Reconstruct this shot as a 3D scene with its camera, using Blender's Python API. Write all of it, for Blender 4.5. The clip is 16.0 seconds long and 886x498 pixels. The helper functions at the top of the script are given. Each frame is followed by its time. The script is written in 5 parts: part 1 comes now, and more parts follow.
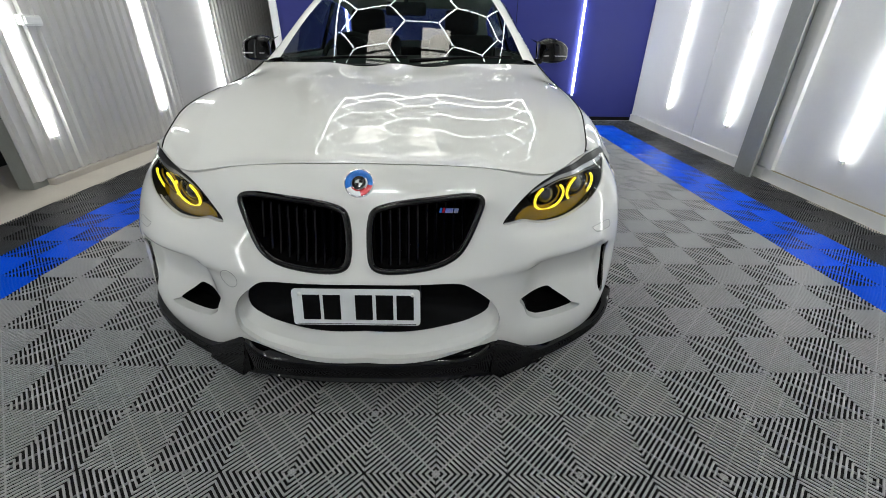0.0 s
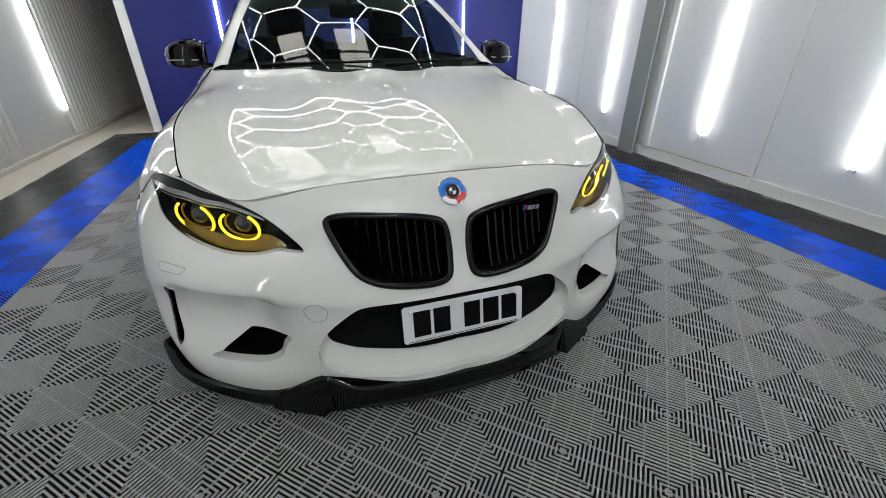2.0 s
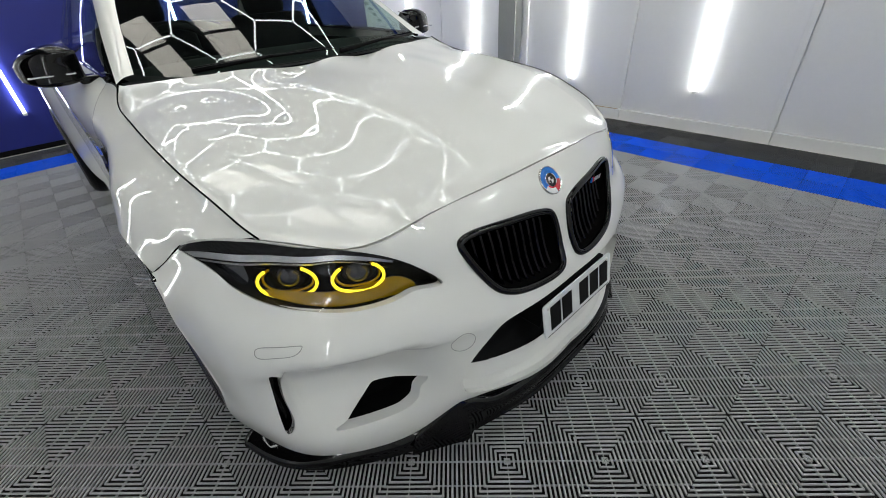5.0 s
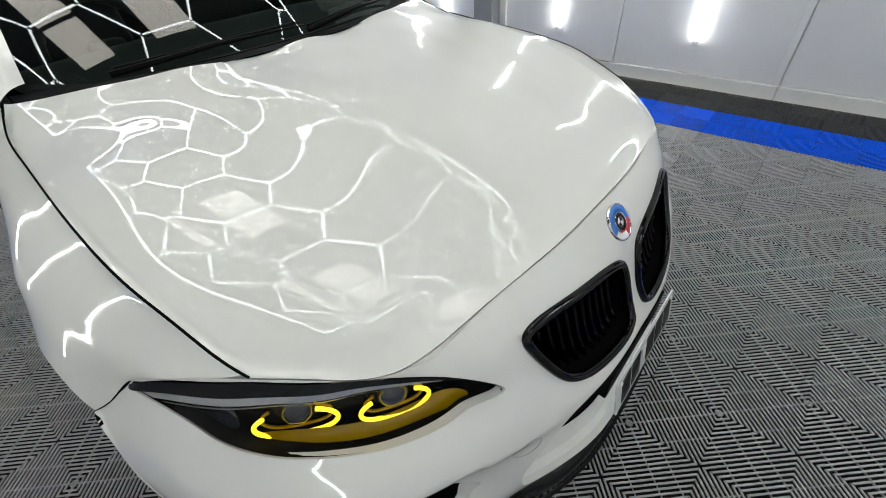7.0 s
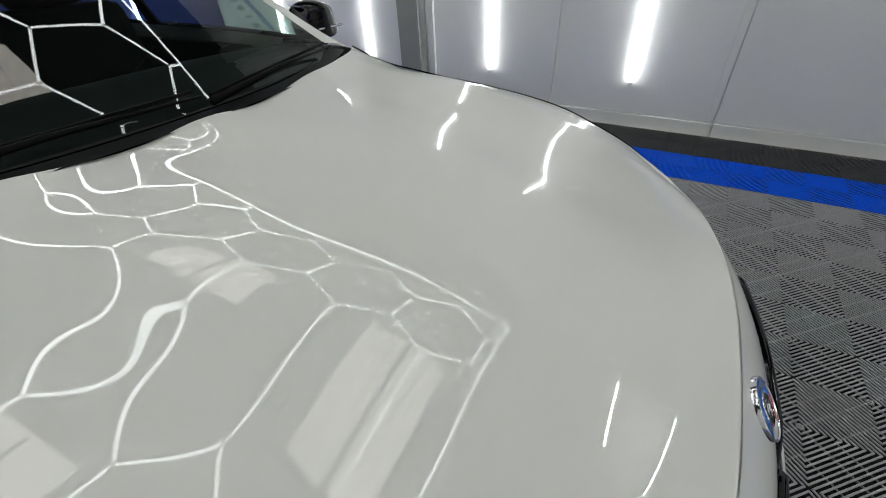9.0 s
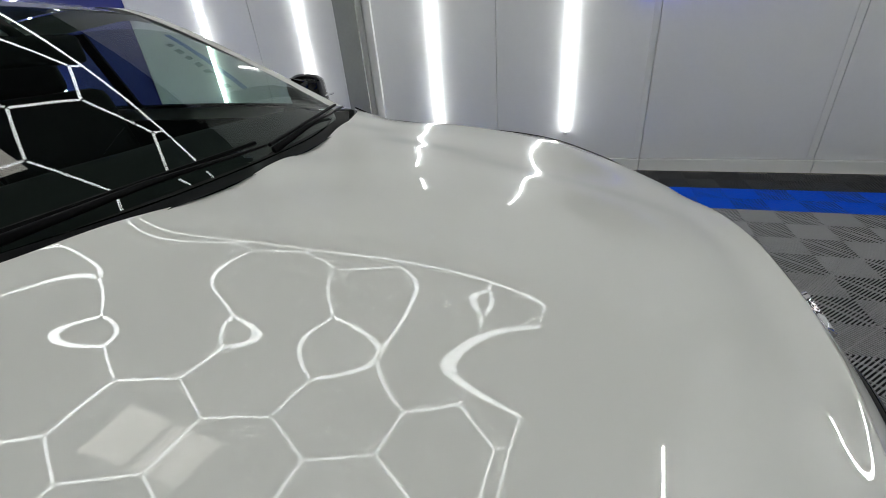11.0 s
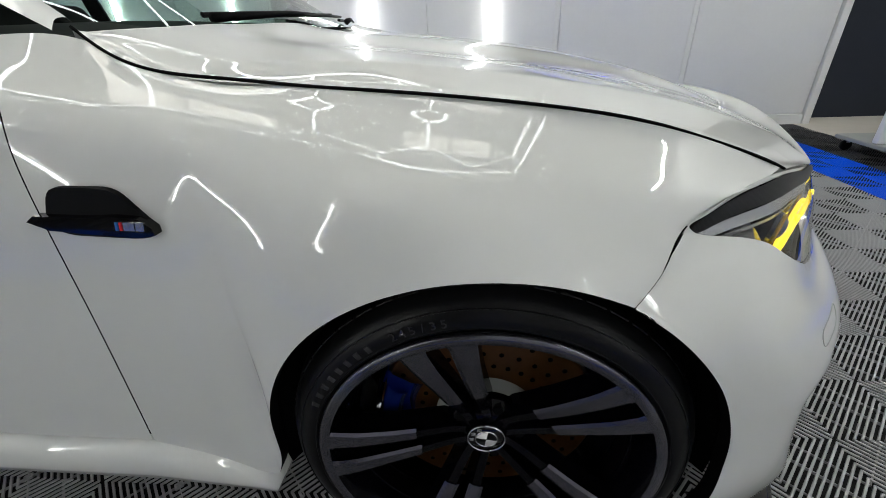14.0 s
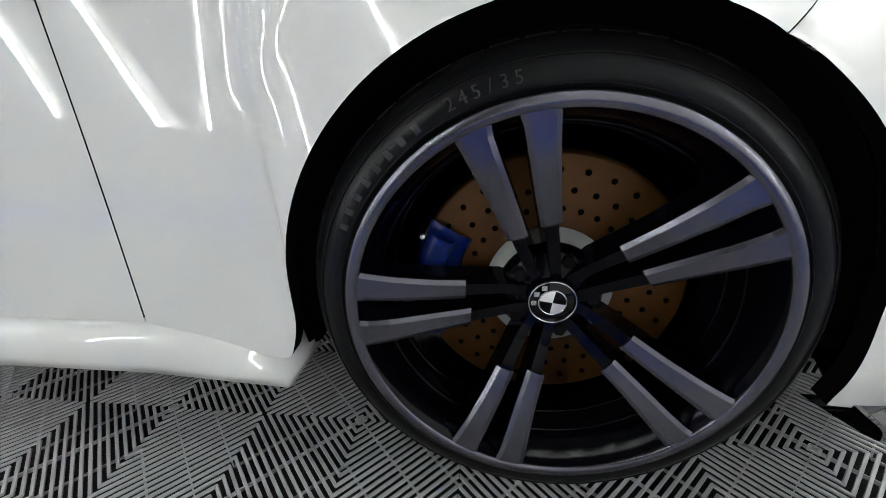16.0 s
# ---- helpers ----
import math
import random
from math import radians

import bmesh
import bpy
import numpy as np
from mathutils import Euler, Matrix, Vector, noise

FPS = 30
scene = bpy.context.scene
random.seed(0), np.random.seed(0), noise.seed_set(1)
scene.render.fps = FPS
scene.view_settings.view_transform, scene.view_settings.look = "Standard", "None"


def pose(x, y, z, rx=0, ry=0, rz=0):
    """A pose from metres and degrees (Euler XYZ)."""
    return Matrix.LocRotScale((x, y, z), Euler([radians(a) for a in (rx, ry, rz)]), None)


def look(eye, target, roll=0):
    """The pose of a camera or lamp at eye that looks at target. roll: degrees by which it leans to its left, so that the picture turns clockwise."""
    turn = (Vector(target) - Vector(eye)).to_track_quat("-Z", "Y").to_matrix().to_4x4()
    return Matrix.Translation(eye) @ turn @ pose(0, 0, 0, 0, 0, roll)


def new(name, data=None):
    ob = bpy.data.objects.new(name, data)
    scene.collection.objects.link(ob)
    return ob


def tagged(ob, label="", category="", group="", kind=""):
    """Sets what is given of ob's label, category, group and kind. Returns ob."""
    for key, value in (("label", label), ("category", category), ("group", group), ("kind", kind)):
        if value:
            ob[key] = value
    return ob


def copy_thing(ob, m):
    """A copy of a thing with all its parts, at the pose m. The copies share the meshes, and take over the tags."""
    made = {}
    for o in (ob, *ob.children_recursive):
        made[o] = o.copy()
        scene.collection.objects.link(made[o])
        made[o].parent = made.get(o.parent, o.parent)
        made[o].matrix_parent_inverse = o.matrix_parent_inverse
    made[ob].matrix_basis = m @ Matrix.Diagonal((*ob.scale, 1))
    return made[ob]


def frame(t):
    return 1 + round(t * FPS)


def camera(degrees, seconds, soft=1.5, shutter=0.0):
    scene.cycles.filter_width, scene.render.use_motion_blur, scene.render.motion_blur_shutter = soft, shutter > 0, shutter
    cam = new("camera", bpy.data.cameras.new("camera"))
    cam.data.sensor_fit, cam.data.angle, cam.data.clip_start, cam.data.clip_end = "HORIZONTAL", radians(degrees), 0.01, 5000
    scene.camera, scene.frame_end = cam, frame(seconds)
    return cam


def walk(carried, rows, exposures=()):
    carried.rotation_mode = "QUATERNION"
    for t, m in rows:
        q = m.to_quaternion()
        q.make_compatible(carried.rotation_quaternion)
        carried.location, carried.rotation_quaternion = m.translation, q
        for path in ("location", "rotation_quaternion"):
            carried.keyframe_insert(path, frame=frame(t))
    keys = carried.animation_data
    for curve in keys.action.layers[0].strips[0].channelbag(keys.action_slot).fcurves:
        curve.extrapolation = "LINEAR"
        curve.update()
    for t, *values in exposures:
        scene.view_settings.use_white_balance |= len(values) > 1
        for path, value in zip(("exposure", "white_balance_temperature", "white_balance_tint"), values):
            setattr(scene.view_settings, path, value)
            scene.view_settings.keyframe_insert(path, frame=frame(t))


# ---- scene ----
cam = camera(95.5, 16.0, soft=0.9)
PATH = [
    (0, (0.014, -0.702, 1.07), (0.012, 1.071, 0.144), 0.6),
    (0.5, (-0.151, -0.696, 1.076), (-0.02, 1.067, 0.141), 0.5),
    (1, (-0.326, -0.711, 1.089), (-0.04, 1.034, 0.154), 0.5),
    (1.5, (-0.455, -0.676, 1.083), (-0.02, 1.041, 0.155), 0.4),
    (2, (-0.6, -0.623, 1.087), (-0.016, 1.05, 0.161), 0.3),
    (2.5, (-0.759, -0.591, 1.096), (-0.038, 1.029, 0.171), 0.2),
    (3, (-0.952, -0.565, 1.114), (-0.101, 0.988, 0.186), -0.1),
    (3.5, (-1.06, -0.501, 1.123), (-0.094, 0.974, 0.178), -0.5),
    (4, (-1.147, -0.389, 1.133), (-0.088, 0.999, 0.157), -1.3),
    (6.5, (-1.052, 0.088, 1.241), (0.066, 1.179, -0.008), -4.8),
    (7, (-0.974, 0.19, 1.251), (0.126, 1.241, -0.048), -4.9),
    (7.5, (-0.908, 0.296, 1.257), (0.204, 1.306, -0.063), -4.7),
    (8, (-0.806, 0.401, 1.244), (0.355, 1.364, -0.069), -4.1),
    (8.5, (-0.734, 0.502, 1.24), (0.515, 1.404, -0.035), -3.4),
    (9, (-0.691, 0.59, 1.223), (0.677, 1.417, 0.021), -2.9),
    (9.5, (-0.702, 0.682, 1.188), (0.781, 1.44, 0.081), -3.3),
    (12, (-1.166, 0.854, 1.178), (0.523, 1.42, 0.269), -5.2),
    (12.5, (-1.27, 0.93, 1.147), (0.435, 1.423, 0.225), -4.2),
    (13, (-1.381, 0.977, 1.102), (0.361, 1.404, 0.217), -5.4),
    (13.5, (-1.477, 1.039, 1.056), (0.264, 1.351, 0.122), -4.5),
    (14, (-1.53, 1.083, 0.929), (0.225, 1.259, -0.015), -2.7),
    (14.5, (-1.542, 1.117, 0.793), (0.228, 1.185, -0.136), -1.5),
    (15, (-1.547, 1.125, 0.682), (0.238, 1.162, -0.219), -1.2),
    (15.5, (-1.556, 1.12, 0.619), (0.247, 1.208, -0.241), -1.4),
    (16, (-1.555, 1.151, 0.615), (0.255, 1.392, -0.2), -2.4),
]
EXPOSURES = [(0, 0.0), (2, -0.08), (4, -0.06), (6.5, 0.0), (7.2, -0.05), (8, -0.35), (9, -0.6), (9.7, -0.68), (12, -0.6), (13, -0.4), (14, 0.05), (15, 0.4), (15.5, 0.7), (16, 0.95)]
walk(cam, [(t, look(e, g, r)) for t, e, g, r in PATH], EXPOSURES)

# ---- world and light ----
world = bpy.data.worlds.new("dim_world")
scene.world = world
world.use_nodes = True
world.node_tree.nodes["Background"].inputs[0].default_value = (0.5, 0.55, 0.6, 1)
world.node_tree.nodes["Background"].inputs[1].default_value = 0.02
LED = 28.0      # wall tubes
FRONT_FILL = 180.0   # unseen ceiling tubes before the car, added as fill light
HEX = 12.2     # ceiling tubes


# ---- materials ----
def material(name, color=(0.5, 0.5, 0.5), rough=0.5, metal=0.0, coat=0.0, emit=0.0, emit_color=None,
             alpha=None, trans=0.0, ior=1.45, vary=0.0, scale=8.0, bump=0.0, bump_scale=60.0, rough_vary=0.0, spec=0.5):
    m = bpy.data.materials.new(name)
    m.use_nodes = True
    nt = m.node_tree
    b = nt.nodes["Principled BSDF"]
    b.inputs["Base Color"].default_value = (*color, 1)
    b.inputs["Roughness"].default_value = rough
    b.inputs["Metallic"].default_value = metal
    b.inputs["Coat Weight"].default_value = coat
    b.inputs["Coat Roughness"].default_value = 0.0
    b.inputs["IOR"].default_value = ior
    b.inputs["Specular IOR Level"].default_value = spec
    b.inputs["Transmission Weight"].default_value = trans
    if emit:
        b.inputs["Emission Color"].default_value = (*(emit_color or color), 1)
        b.inputs["Emission Strength"].default_value = emit
    if vary or bump or rough_vary:
        tc = nt.nodes.new("ShaderNodeTexCoord")
        n1 = nt.nodes.new("ShaderNodeTexNoise")
        n1.inputs["Scale"].default_value = scale
        n1.inputs["Detail"].default_value = 6
        nt.links.new(tc.outputs["Object"], n1.inputs["Vector"])
        n2 = nt.nodes.new("ShaderNodeTexNoise")
        n2.inputs["Scale"].default_value = bump_scale
        n2.inputs["Detail"].default_value = 4
        nt.links.new(tc.outputs["Object"], n2.inputs["Vector"])
        if vary:
            mix = nt.nodes.new("ShaderNodeMix")
            mix.data_type = "RGBA"
            mix.inputs[6].default_value = (*[c * (1 - vary) for c in color], 1)
            mix.inputs[7].default_value = (*[min(1, c * (1 + vary)) for c in color], 1)
            both = nt.nodes.new("ShaderNodeMath")
            both.operation = "MULTIPLY_ADD"
            both.inputs[1].default_value = 0.4
            nt.links.new(n2.outputs["Fac"], both.inputs[0])
            sc = nt.nodes.new("ShaderNodeMath")
            sc.operation = "MULTIPLY"
            sc.inputs[1].default_value = 0.6
            nt.links.new(n1.outputs["Fac"], sc.inputs[0])
            nt.links.new(sc.outputs[0], both.inputs[2])
            nt.links.new(both.outputs[0], mix.inputs[0])
            nt.links.new(mix.outputs[2], b.inputs["Base Color"])
        if rough_vary:
            mr = nt.nodes.new("ShaderNodeMapRange")
            mr.inputs["To Min"].default_value = max(0, rough - rough_vary)
            mr.inputs["To Max"].default_value = min(1, rough + rough_vary)
            nt.links.new(n1.outputs["Fac"], mr.inputs["Value"])
            nt.links.new(mr.outputs[0], b.inputs["Roughness"])
        if bump:
            bp = nt.nodes.new("ShaderNodeBump")
            bp.inputs["Strength"].default_value = bump
            bp.inputs["Distance"].default_value = 0.002
            nt.links.new(n2.outputs["Fac"], bp.inputs["Height"])
            nt.links.new(bp.outputs[0], b.inputs["Normal"])
    return m


def clear_glass(name, tint=(0.9, 0.95, 0.93), ior=1.6):
    """Thin pane: mirror gloss by Fresnel over a tinted see-through."""
    m = bpy.data.materials.new(name)
    m.use_nodes = True
    nt = m.node_tree
    nt.nodes.clear()
    out = nt.nodes.new("ShaderNodeOutputMaterial")
    mix = nt.nodes.new("ShaderNodeMixShader")
    tr = nt.nodes.new("ShaderNodeBsdfTransparent")
    tr.inputs[0].default_value = (*tint, 1)
    gl = nt.nodes.new("ShaderNodeBsdfGlossy")
    gl.inputs["Roughness"].default_value = 0.0
    # gloss grows from its square-on share to full at a glancing look
    lw = nt.nodes.new("ShaderNodeLayerWeight")
    lw.inputs["Blend"].default_value = 0.5
    up = nt.nodes.new("ShaderNodeMath")
    up.operation = "POWER"
    up.inputs[1].default_value = 5.0
    fr = nt.nodes.new("ShaderNodeMapRange")
    fr.inputs["To Min"].default_value = ((ior - 1) / (ior + 1)) ** 2
    nt.links.new(lw.outputs["Facing"], up.inputs[0])
    nt.links.new(up.outputs[0], fr.inputs["Value"])
    nt.links.new(fr.outputs[0], mix.inputs[0])
    nt.links.new(tr.outputs[0], mix.inputs[1])
    nt.links.new(gl.outputs[0], mix.inputs[2])
    nt.links.new(mix.outputs[0], out.inputs[0])
    return m


def weave(name):
    """Carbon fibre: small twill checks under lacquer."""
    m = material(name, (0.02, 0.02, 0.022), 0.35, coat=0.08, spec=0.15)
    nt = m.node_tree
    tc = nt.nodes.new("ShaderNodeTexCoord")
    ck = nt.nodes.new("ShaderNodeTexChecker")
    ck.inputs["Scale"].default_value = 420
    ck.inputs[1].default_value = (0.003, 0.003, 0.0035, 1)
    ck.inputs[2].default_value = (0.012, 0.012, 0.013, 1)
    nt.links.new(tc.outputs["Object"], ck.inputs["Vector"])
    nt.links.new(ck.outputs[0], nt.nodes["Principled BSDF"].inputs["Base Color"])
    return m


M_PAINT = material("white_paint", (0.70, 0.70, 0.67), 0.4, coat=1.0, spec=0.03, vary=0.012, scale=3, bump_scale=900)
M_GLOSS = material("gloss_black", (0.002, 0.002, 0.0024), 0.04, spec=0.42)
M_BLACK = material("satin_black", (0.006, 0.006, 0.0065), 0.5, spec=0.05, vary=0.3, scale=20)
M_VOID = material("deep_black", (0.002, 0.002, 0.002), 0.9, spec=0.05)
M_RUBBER = material("tyre_rubber", (0.006, 0.006, 0.0065), 0.28, spec=0.16, vary=0.25, scale=25, bump=0.1, bump_scale=300)
M_LETTER = material("tyre_lettering", (0.045, 0.045, 0.047), 0.4, spec=0.15)
M_CHROME = material("chrome", (0.75, 0.75, 0.76), 0.12, 1.0)
M_RIM = material("machined_rim", (0.135, 0.132, 0.155), 0.25, 0.9, vary=0.06, scale=30, bump=0.05, bump_scale=500)
M_RIMB = material("rim_black", (0.0015, 0.0015, 0.003), 0.12, spec=0.2)
M_DISC = material("rusty_disc", (0.085, 0.034, 0.006), 0.45, 0.5, vary=0.25, scale=40)
M_BLUE = material("caliper_blue", (0.004, 0.015, 0.11), 0.25, coat=0.5)
# silver that imitates ceiling light mirrored in the headlight lens
M_GLINT = material("lens_glint_silver", (0.55, 0.56, 0.58), 0.25, 0.6)
M_CARBON = weave("carbon_fibre")
M_YELLOW = material("yellow_tint", (0.34, 0.20, 0.001), 0.15, coat=0.3)
M_RING = material("yellow_ring", (0.9, 0.72, 0.02), 0.3, emit=1.5, emit_color=(1.0, 0.76, 0.03))
M_LENS = clear_glass("lens_clear", (0.95, 0.95, 0.95), 1.28)
M_SCREEN = clear_glass("screen_glass", (0.60, 0.72, 0.66), 1.75)
M_PROJ = material("projector_glass", (0.02, 0.022, 0.028), 0.03, coat=1.0)
M_PLATE = material("plate_white", (0.72, 0.74, 0.74), 0.25, coat=0.3)
M_INK = material("plate_ink", (0.003, 0.003, 0.003), 0.4, spec=0.1)
M_TUBE = material("tube_light", (1, 1, 1), 0.4, emit=LED, emit_color=(0.955, 1.0, 0.99))
M_HEX = material("hex_light", (1, 1, 1), 0.4, emit=HEX, emit_color=(0.955, 1.0, 0.985))
M_FRONT = material("front_fill_light", (1, 1, 1), 0.4, emit=FRONT_FILL, emit_color=(0.955, 1.0, 0.985))
M_CAP = material("white_plastic", (0.72, 0.72, 0.70), 0.4)
M_WALL = material("white_wall_board", (0.80, 0.80, 0.80), 0.55, vary=0.05, scale=2.2, bump=0.12, bump_scale=40)
M_TRIM = material("white_trim", (0.80, 0.80, 0.79), 0.5, vary=0.05, scale=5)
M_DIRTY = material("stained_edge", (0.45, 0.38, 0.27), 0.8, vary=0.3, scale=30)
M_BLUEW = material("blue_wall", (0.006, 0.012, 0.16), 0.55, vary=0.08, scale=3, bump=0.05)
M_STEEL = material("grey_steel", (0.30, 0.31, 0.29), 0.55, vary=0.15, scale=6, bump=0.1)
M_CORR = material("corrugated_sheet", (0.52, 0.51, 0.49), 0.5, vary=0.06, scale=4)
M_CONC = material("pale_concrete", (0.50, 0.46, 0.40), 0.8, vary=0.12, scale=7, bump=0.2)
M_TILE_G = material("grey_tile", (0.36, 0.36, 0.365), 0.42, spec=0.25, vary=0.10, scale=30, bump=0.05, bump_scale=400)
M_TILE_B = material("blue_tile", (0.002, 0.10, 0.78), 0.42, spec=0.15, vary=0.08, scale=30, bump=0.05, bump_scale=400)
M_TILE_K = material("black_tile", (0.035, 0.035, 0.036), 0.45, vary=0.15, scale=30, bump=0.05, bump_scale=400)
# near-black: the shade between the ribs is put into this colour
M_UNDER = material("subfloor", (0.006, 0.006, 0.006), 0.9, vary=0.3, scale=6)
# roof lining; its near-black also stands for the side bay's darkness
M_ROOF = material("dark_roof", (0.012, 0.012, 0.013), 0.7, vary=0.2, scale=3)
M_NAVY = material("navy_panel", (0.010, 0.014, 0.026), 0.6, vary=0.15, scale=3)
# colour of the rings' glow inside the headlight housing
M_RING_GLOW = material("amber_ring_glow", (0.30, 0.18, 0.001), 0.12, coat=0.8, vary=0.35, scale=14)
M_SKY = material("rooflight_sheet", (0.7, 0.66, 0.56), 0.6, emit=3.8, emit_color=(1.0, 0.96, 0.87))
M_INNER = material("dark_interior", (0.005, 0.005, 0.005), 0.7, spec=0.2, vary=0.3, scale=30)
M_BADGE_B = material("badge_blue", (0.02, 0.16, 0.55), 0.2, coat=0.8)
M_BADGE_R = material("badge_red", (0.5, 0.02, 0.03), 0.2, coat=0.8)
M_BADGE_W = material("badge_white", (0.75, 0.75, 0.76), 0.2, coat=0.8)


# ---- mesh helpers ----
def mesh_of(name, verts, faces, mat, smooth=False):
    me = bpy.data.meshes.new(name)
    me.from_pydata([tuple(map(float, v)) for v in verts], [], [tuple(map(int, f)) for f in faces])
    me.materials.append(mat)
    if smooth:
        me.polygons.foreach_set("use_smooth", [True] * len(me.polygons))
    me.update()
    return me


def piece(name, verts, faces, mat, parent=None, label="", smooth=False):
    ob = new(name, mesh_of(name, verts, faces, mat, smooth))
    ob.parent = parent
    if label:
        tagged(ob, label)
    return ob


def thing(name, label, category, loc=(0, 0, 0), group="", kind=""):
    ob = new(name)
    ob.location = loc
    ob.empty_display_size = 0.1
    return tagged(ob, label, category, group, kind)


def join(*meshes):
    vs, fs = [], []
    for v, f in meshes:
        k = len(vs)
        vs += [tuple(p) for p in v]
        fs += [tuple(i + k for i in q) for q in f]
    return vs, fs


def box(x0, x1, y0, y1, z0, z1, bev=0.0):
    """A box with its edges broken when bev is given."""
    bm = bmesh.new()
    bmesh.ops.create_cube(bm, size=1)
    for v in bm.verts:
        v.co = Vector((x0 + (v.co.x + 0.5) * (x1 - x0), y0 + (v.co.y + 0.5) * (y1 - y0), z0 + (v.co.z + 0.5) * (z1 - z0)))
    if bev:
        bmesh.ops.bevel(bm, geom=bm.edges[:], offset=bev, segments=2, affect="EDGES", profile=0.5)
    out = take(bm)
    return out


def take(bm):
    bm.verts.index_update()
    vs = [tuple(v.co) for v in bm.verts]
    fs = [tuple(v.index for v in f.verts) for f in bm.faces]
    bm.free()
    return vs, fs


def moved(vf, m):
    return [tuple(m @ Vector(p)) for p in vf[0]], vf[1]


def mirrored(vf):
    return [(-p[0], p[1], p[2]) for p in vf[0]], [tuple(reversed(f)) for f in vf[1]]


def weights(n, t):
    """Natural cubic spline weights of n evenly spaced controls at the parameters t in 0..1."""
    t = np.clip(np.asarray(t, float), 0, 1) * (n - 1)
    i = np.minimum(t.astype(int), n - 2)
    f = (t - i)[:, None]
    a, b = np.eye(n), np.zeros((n, n))
    for k in range(1, n - 1):
        a[k, k - 1:k + 2] = 1, 4, 1
        b[k, k - 1:k + 2] = 6, -12, 6
    m = np.linalg.solve(a, b)
    e = np.eye(n)
    return (1 - f) * e[i] + f * e[i + 1] + ((1 - f) ** 3 - (1 - f)) / 6 * m[i] + (f ** 3 - f) / 6 * m[i + 1]


def spline(pts, n, closed=False):
    p = np.array(pts, float)
    if closed:
        k = len(p)
        p = np.vstack([p[-2:], p, p[:3]])
        t = (2 + np.arange(n) / n * k) / (len(p) - 1)
    else:
        t = np.linspace(0, 1, n)
    return weights(len(p), t) @ p


class Loft:
    """A smooth surface through rows of points; u runs along a row, v from row to row. Mirrored in x for negative u."""
    def __init__(self, rows, shape=None):
        self.p = np.array(rows, float)
        self.shape = shape

    def __call__(self, u, v):
        u, v = np.atleast_1d(np.asarray(u, float)), np.atleast_1d(np.asarray(v, float))
        a, b = weights(self.p.shape[1], np.abs(u)), weights(self.p.shape[0], v)
        q = np.einsum("nv,vuk,nu->nk", b, self.p, a)
        if self.shape:
            q = self.shape(q)
        q[:, 0] *= np.where(u < 0, -1, 1)
        return q

    def normal(self, u, v, e=2e-3):
        u, v = np.atleast_1d(np.asarray(u, float)), np.atleast_1d(np.asarray(v, float))
        uu, vv = np.clip(u, -1 + e, 1 - e), np.clip(v, e, 1 - e)
        n = np.cross(self(uu + e, vv) - self(uu - e, vv), self(uu, vv + e) - self(uu, vv - e))
        n /= np.linalg.norm(n, axis=1)[:, None] + 1e-12
        mid = np.array((0, 2.0, 0.35))
        n *= np.sign(np.einsum("nk,nk->n", n, self(u, v) - mid))[:, None]
        return n

    def find(self, p):
        """The (u, v) whose place is nearest to p, for p with x >= 0."""
        p = np.array(p, float)
        g = np.linspace(0, 1, 41)
        uu, vv = [a.ravel() for a in np.meshgrid(g, g)]
        k = np.argmin(((self(uu, vv) - p) ** 2).sum(1))
        q = np.array((uu[k], vv[k]))
        for _ in range(12):
            e = 1e-3
            r = self(*q)[0] - p
            j = np.stack([(self(min(q[0] + e, 1), q[1])[0] - self(q[0] - e if q[0] > e else 0, q[1])[0]) / (min(q[0] + e, 1) - (q[0] - e if q[0] > e else 0)),
                          (self(q[0], min(q[1] + e, 1))[0] - self(q[0], max(q[1] - e, 0))[0]) / (min(q[1] + e, 1) - max(q[1] - e, 0))], 1)
            q = np.clip(q - np.linalg.lstsq(j, r, rcond=None)[0], 0, 1)
        return q

    def grid(self, nu, nv, full=True, lift=0.0, u0=0.0, u1=1.0, v0=0.0, v1=1.0):
        us = np.linspace(-u1 if full else u0, u1, nu)
        vs = np.linspace(v0, v1, nv)
        uu, vv = [a.ravel() for a in np.meshgrid(us, vs)]
        p = self(uu, vv)
        if lift:
            p = p + lift * self.normal(uu, vv)
        f = [(j * nu + i, j * nu + i + 1, (j + 1) * nu + i + 1, (j + 1) * nu + i) for j in range(nv - 1) for i in range(nu - 1)]
        return outward(p, f)


def outward(p, f, mid=(0, 2.0, 0.35)):
    p, out = np.asarray(p, float), []
    mid = np.array(mid)
    for q in f:
        a = p[list(q)]
        n = np.cross(a[1] - a[0], a[2] - a[0])
        if len(q) == 4:
            n = n + np.cross(a[2] - a[0], a[3] - a[0])
        out.append(tuple(q) if n @ (a.mean(0) - mid) >= 0 else tuple(reversed(q)))
    return p, out


def inside_many(pts, poly):
    pts, poly = np.asarray(pts, float), np.asarray(poly, float)
    c = np.zeros(len(pts), bool)
    for (x0, y0), (x1, y1) in zip(poly, np.roll(poly, -1, axis=0)):
        if y0 != y1:
            hit = ((y0 > pts[:, 1]) != (y1 > pts[:, 1])) & (pts[:, 0] < (x1 - x0) * (pts[:, 1] - y0) / (y1 - y0) + x0)
            c ^= hit
    return c


def near_loop(pts, poly, d):
    """Which points lie within d of the loop's corners."""
    pts, poly = np.asarray(pts, float), np.asarray(poly, float)
    return (((pts[:, None, :] - poly[None]) ** 2).sum(2).min(1)) < d * d


from mathutils.geometry import delaunay_2d_cdt


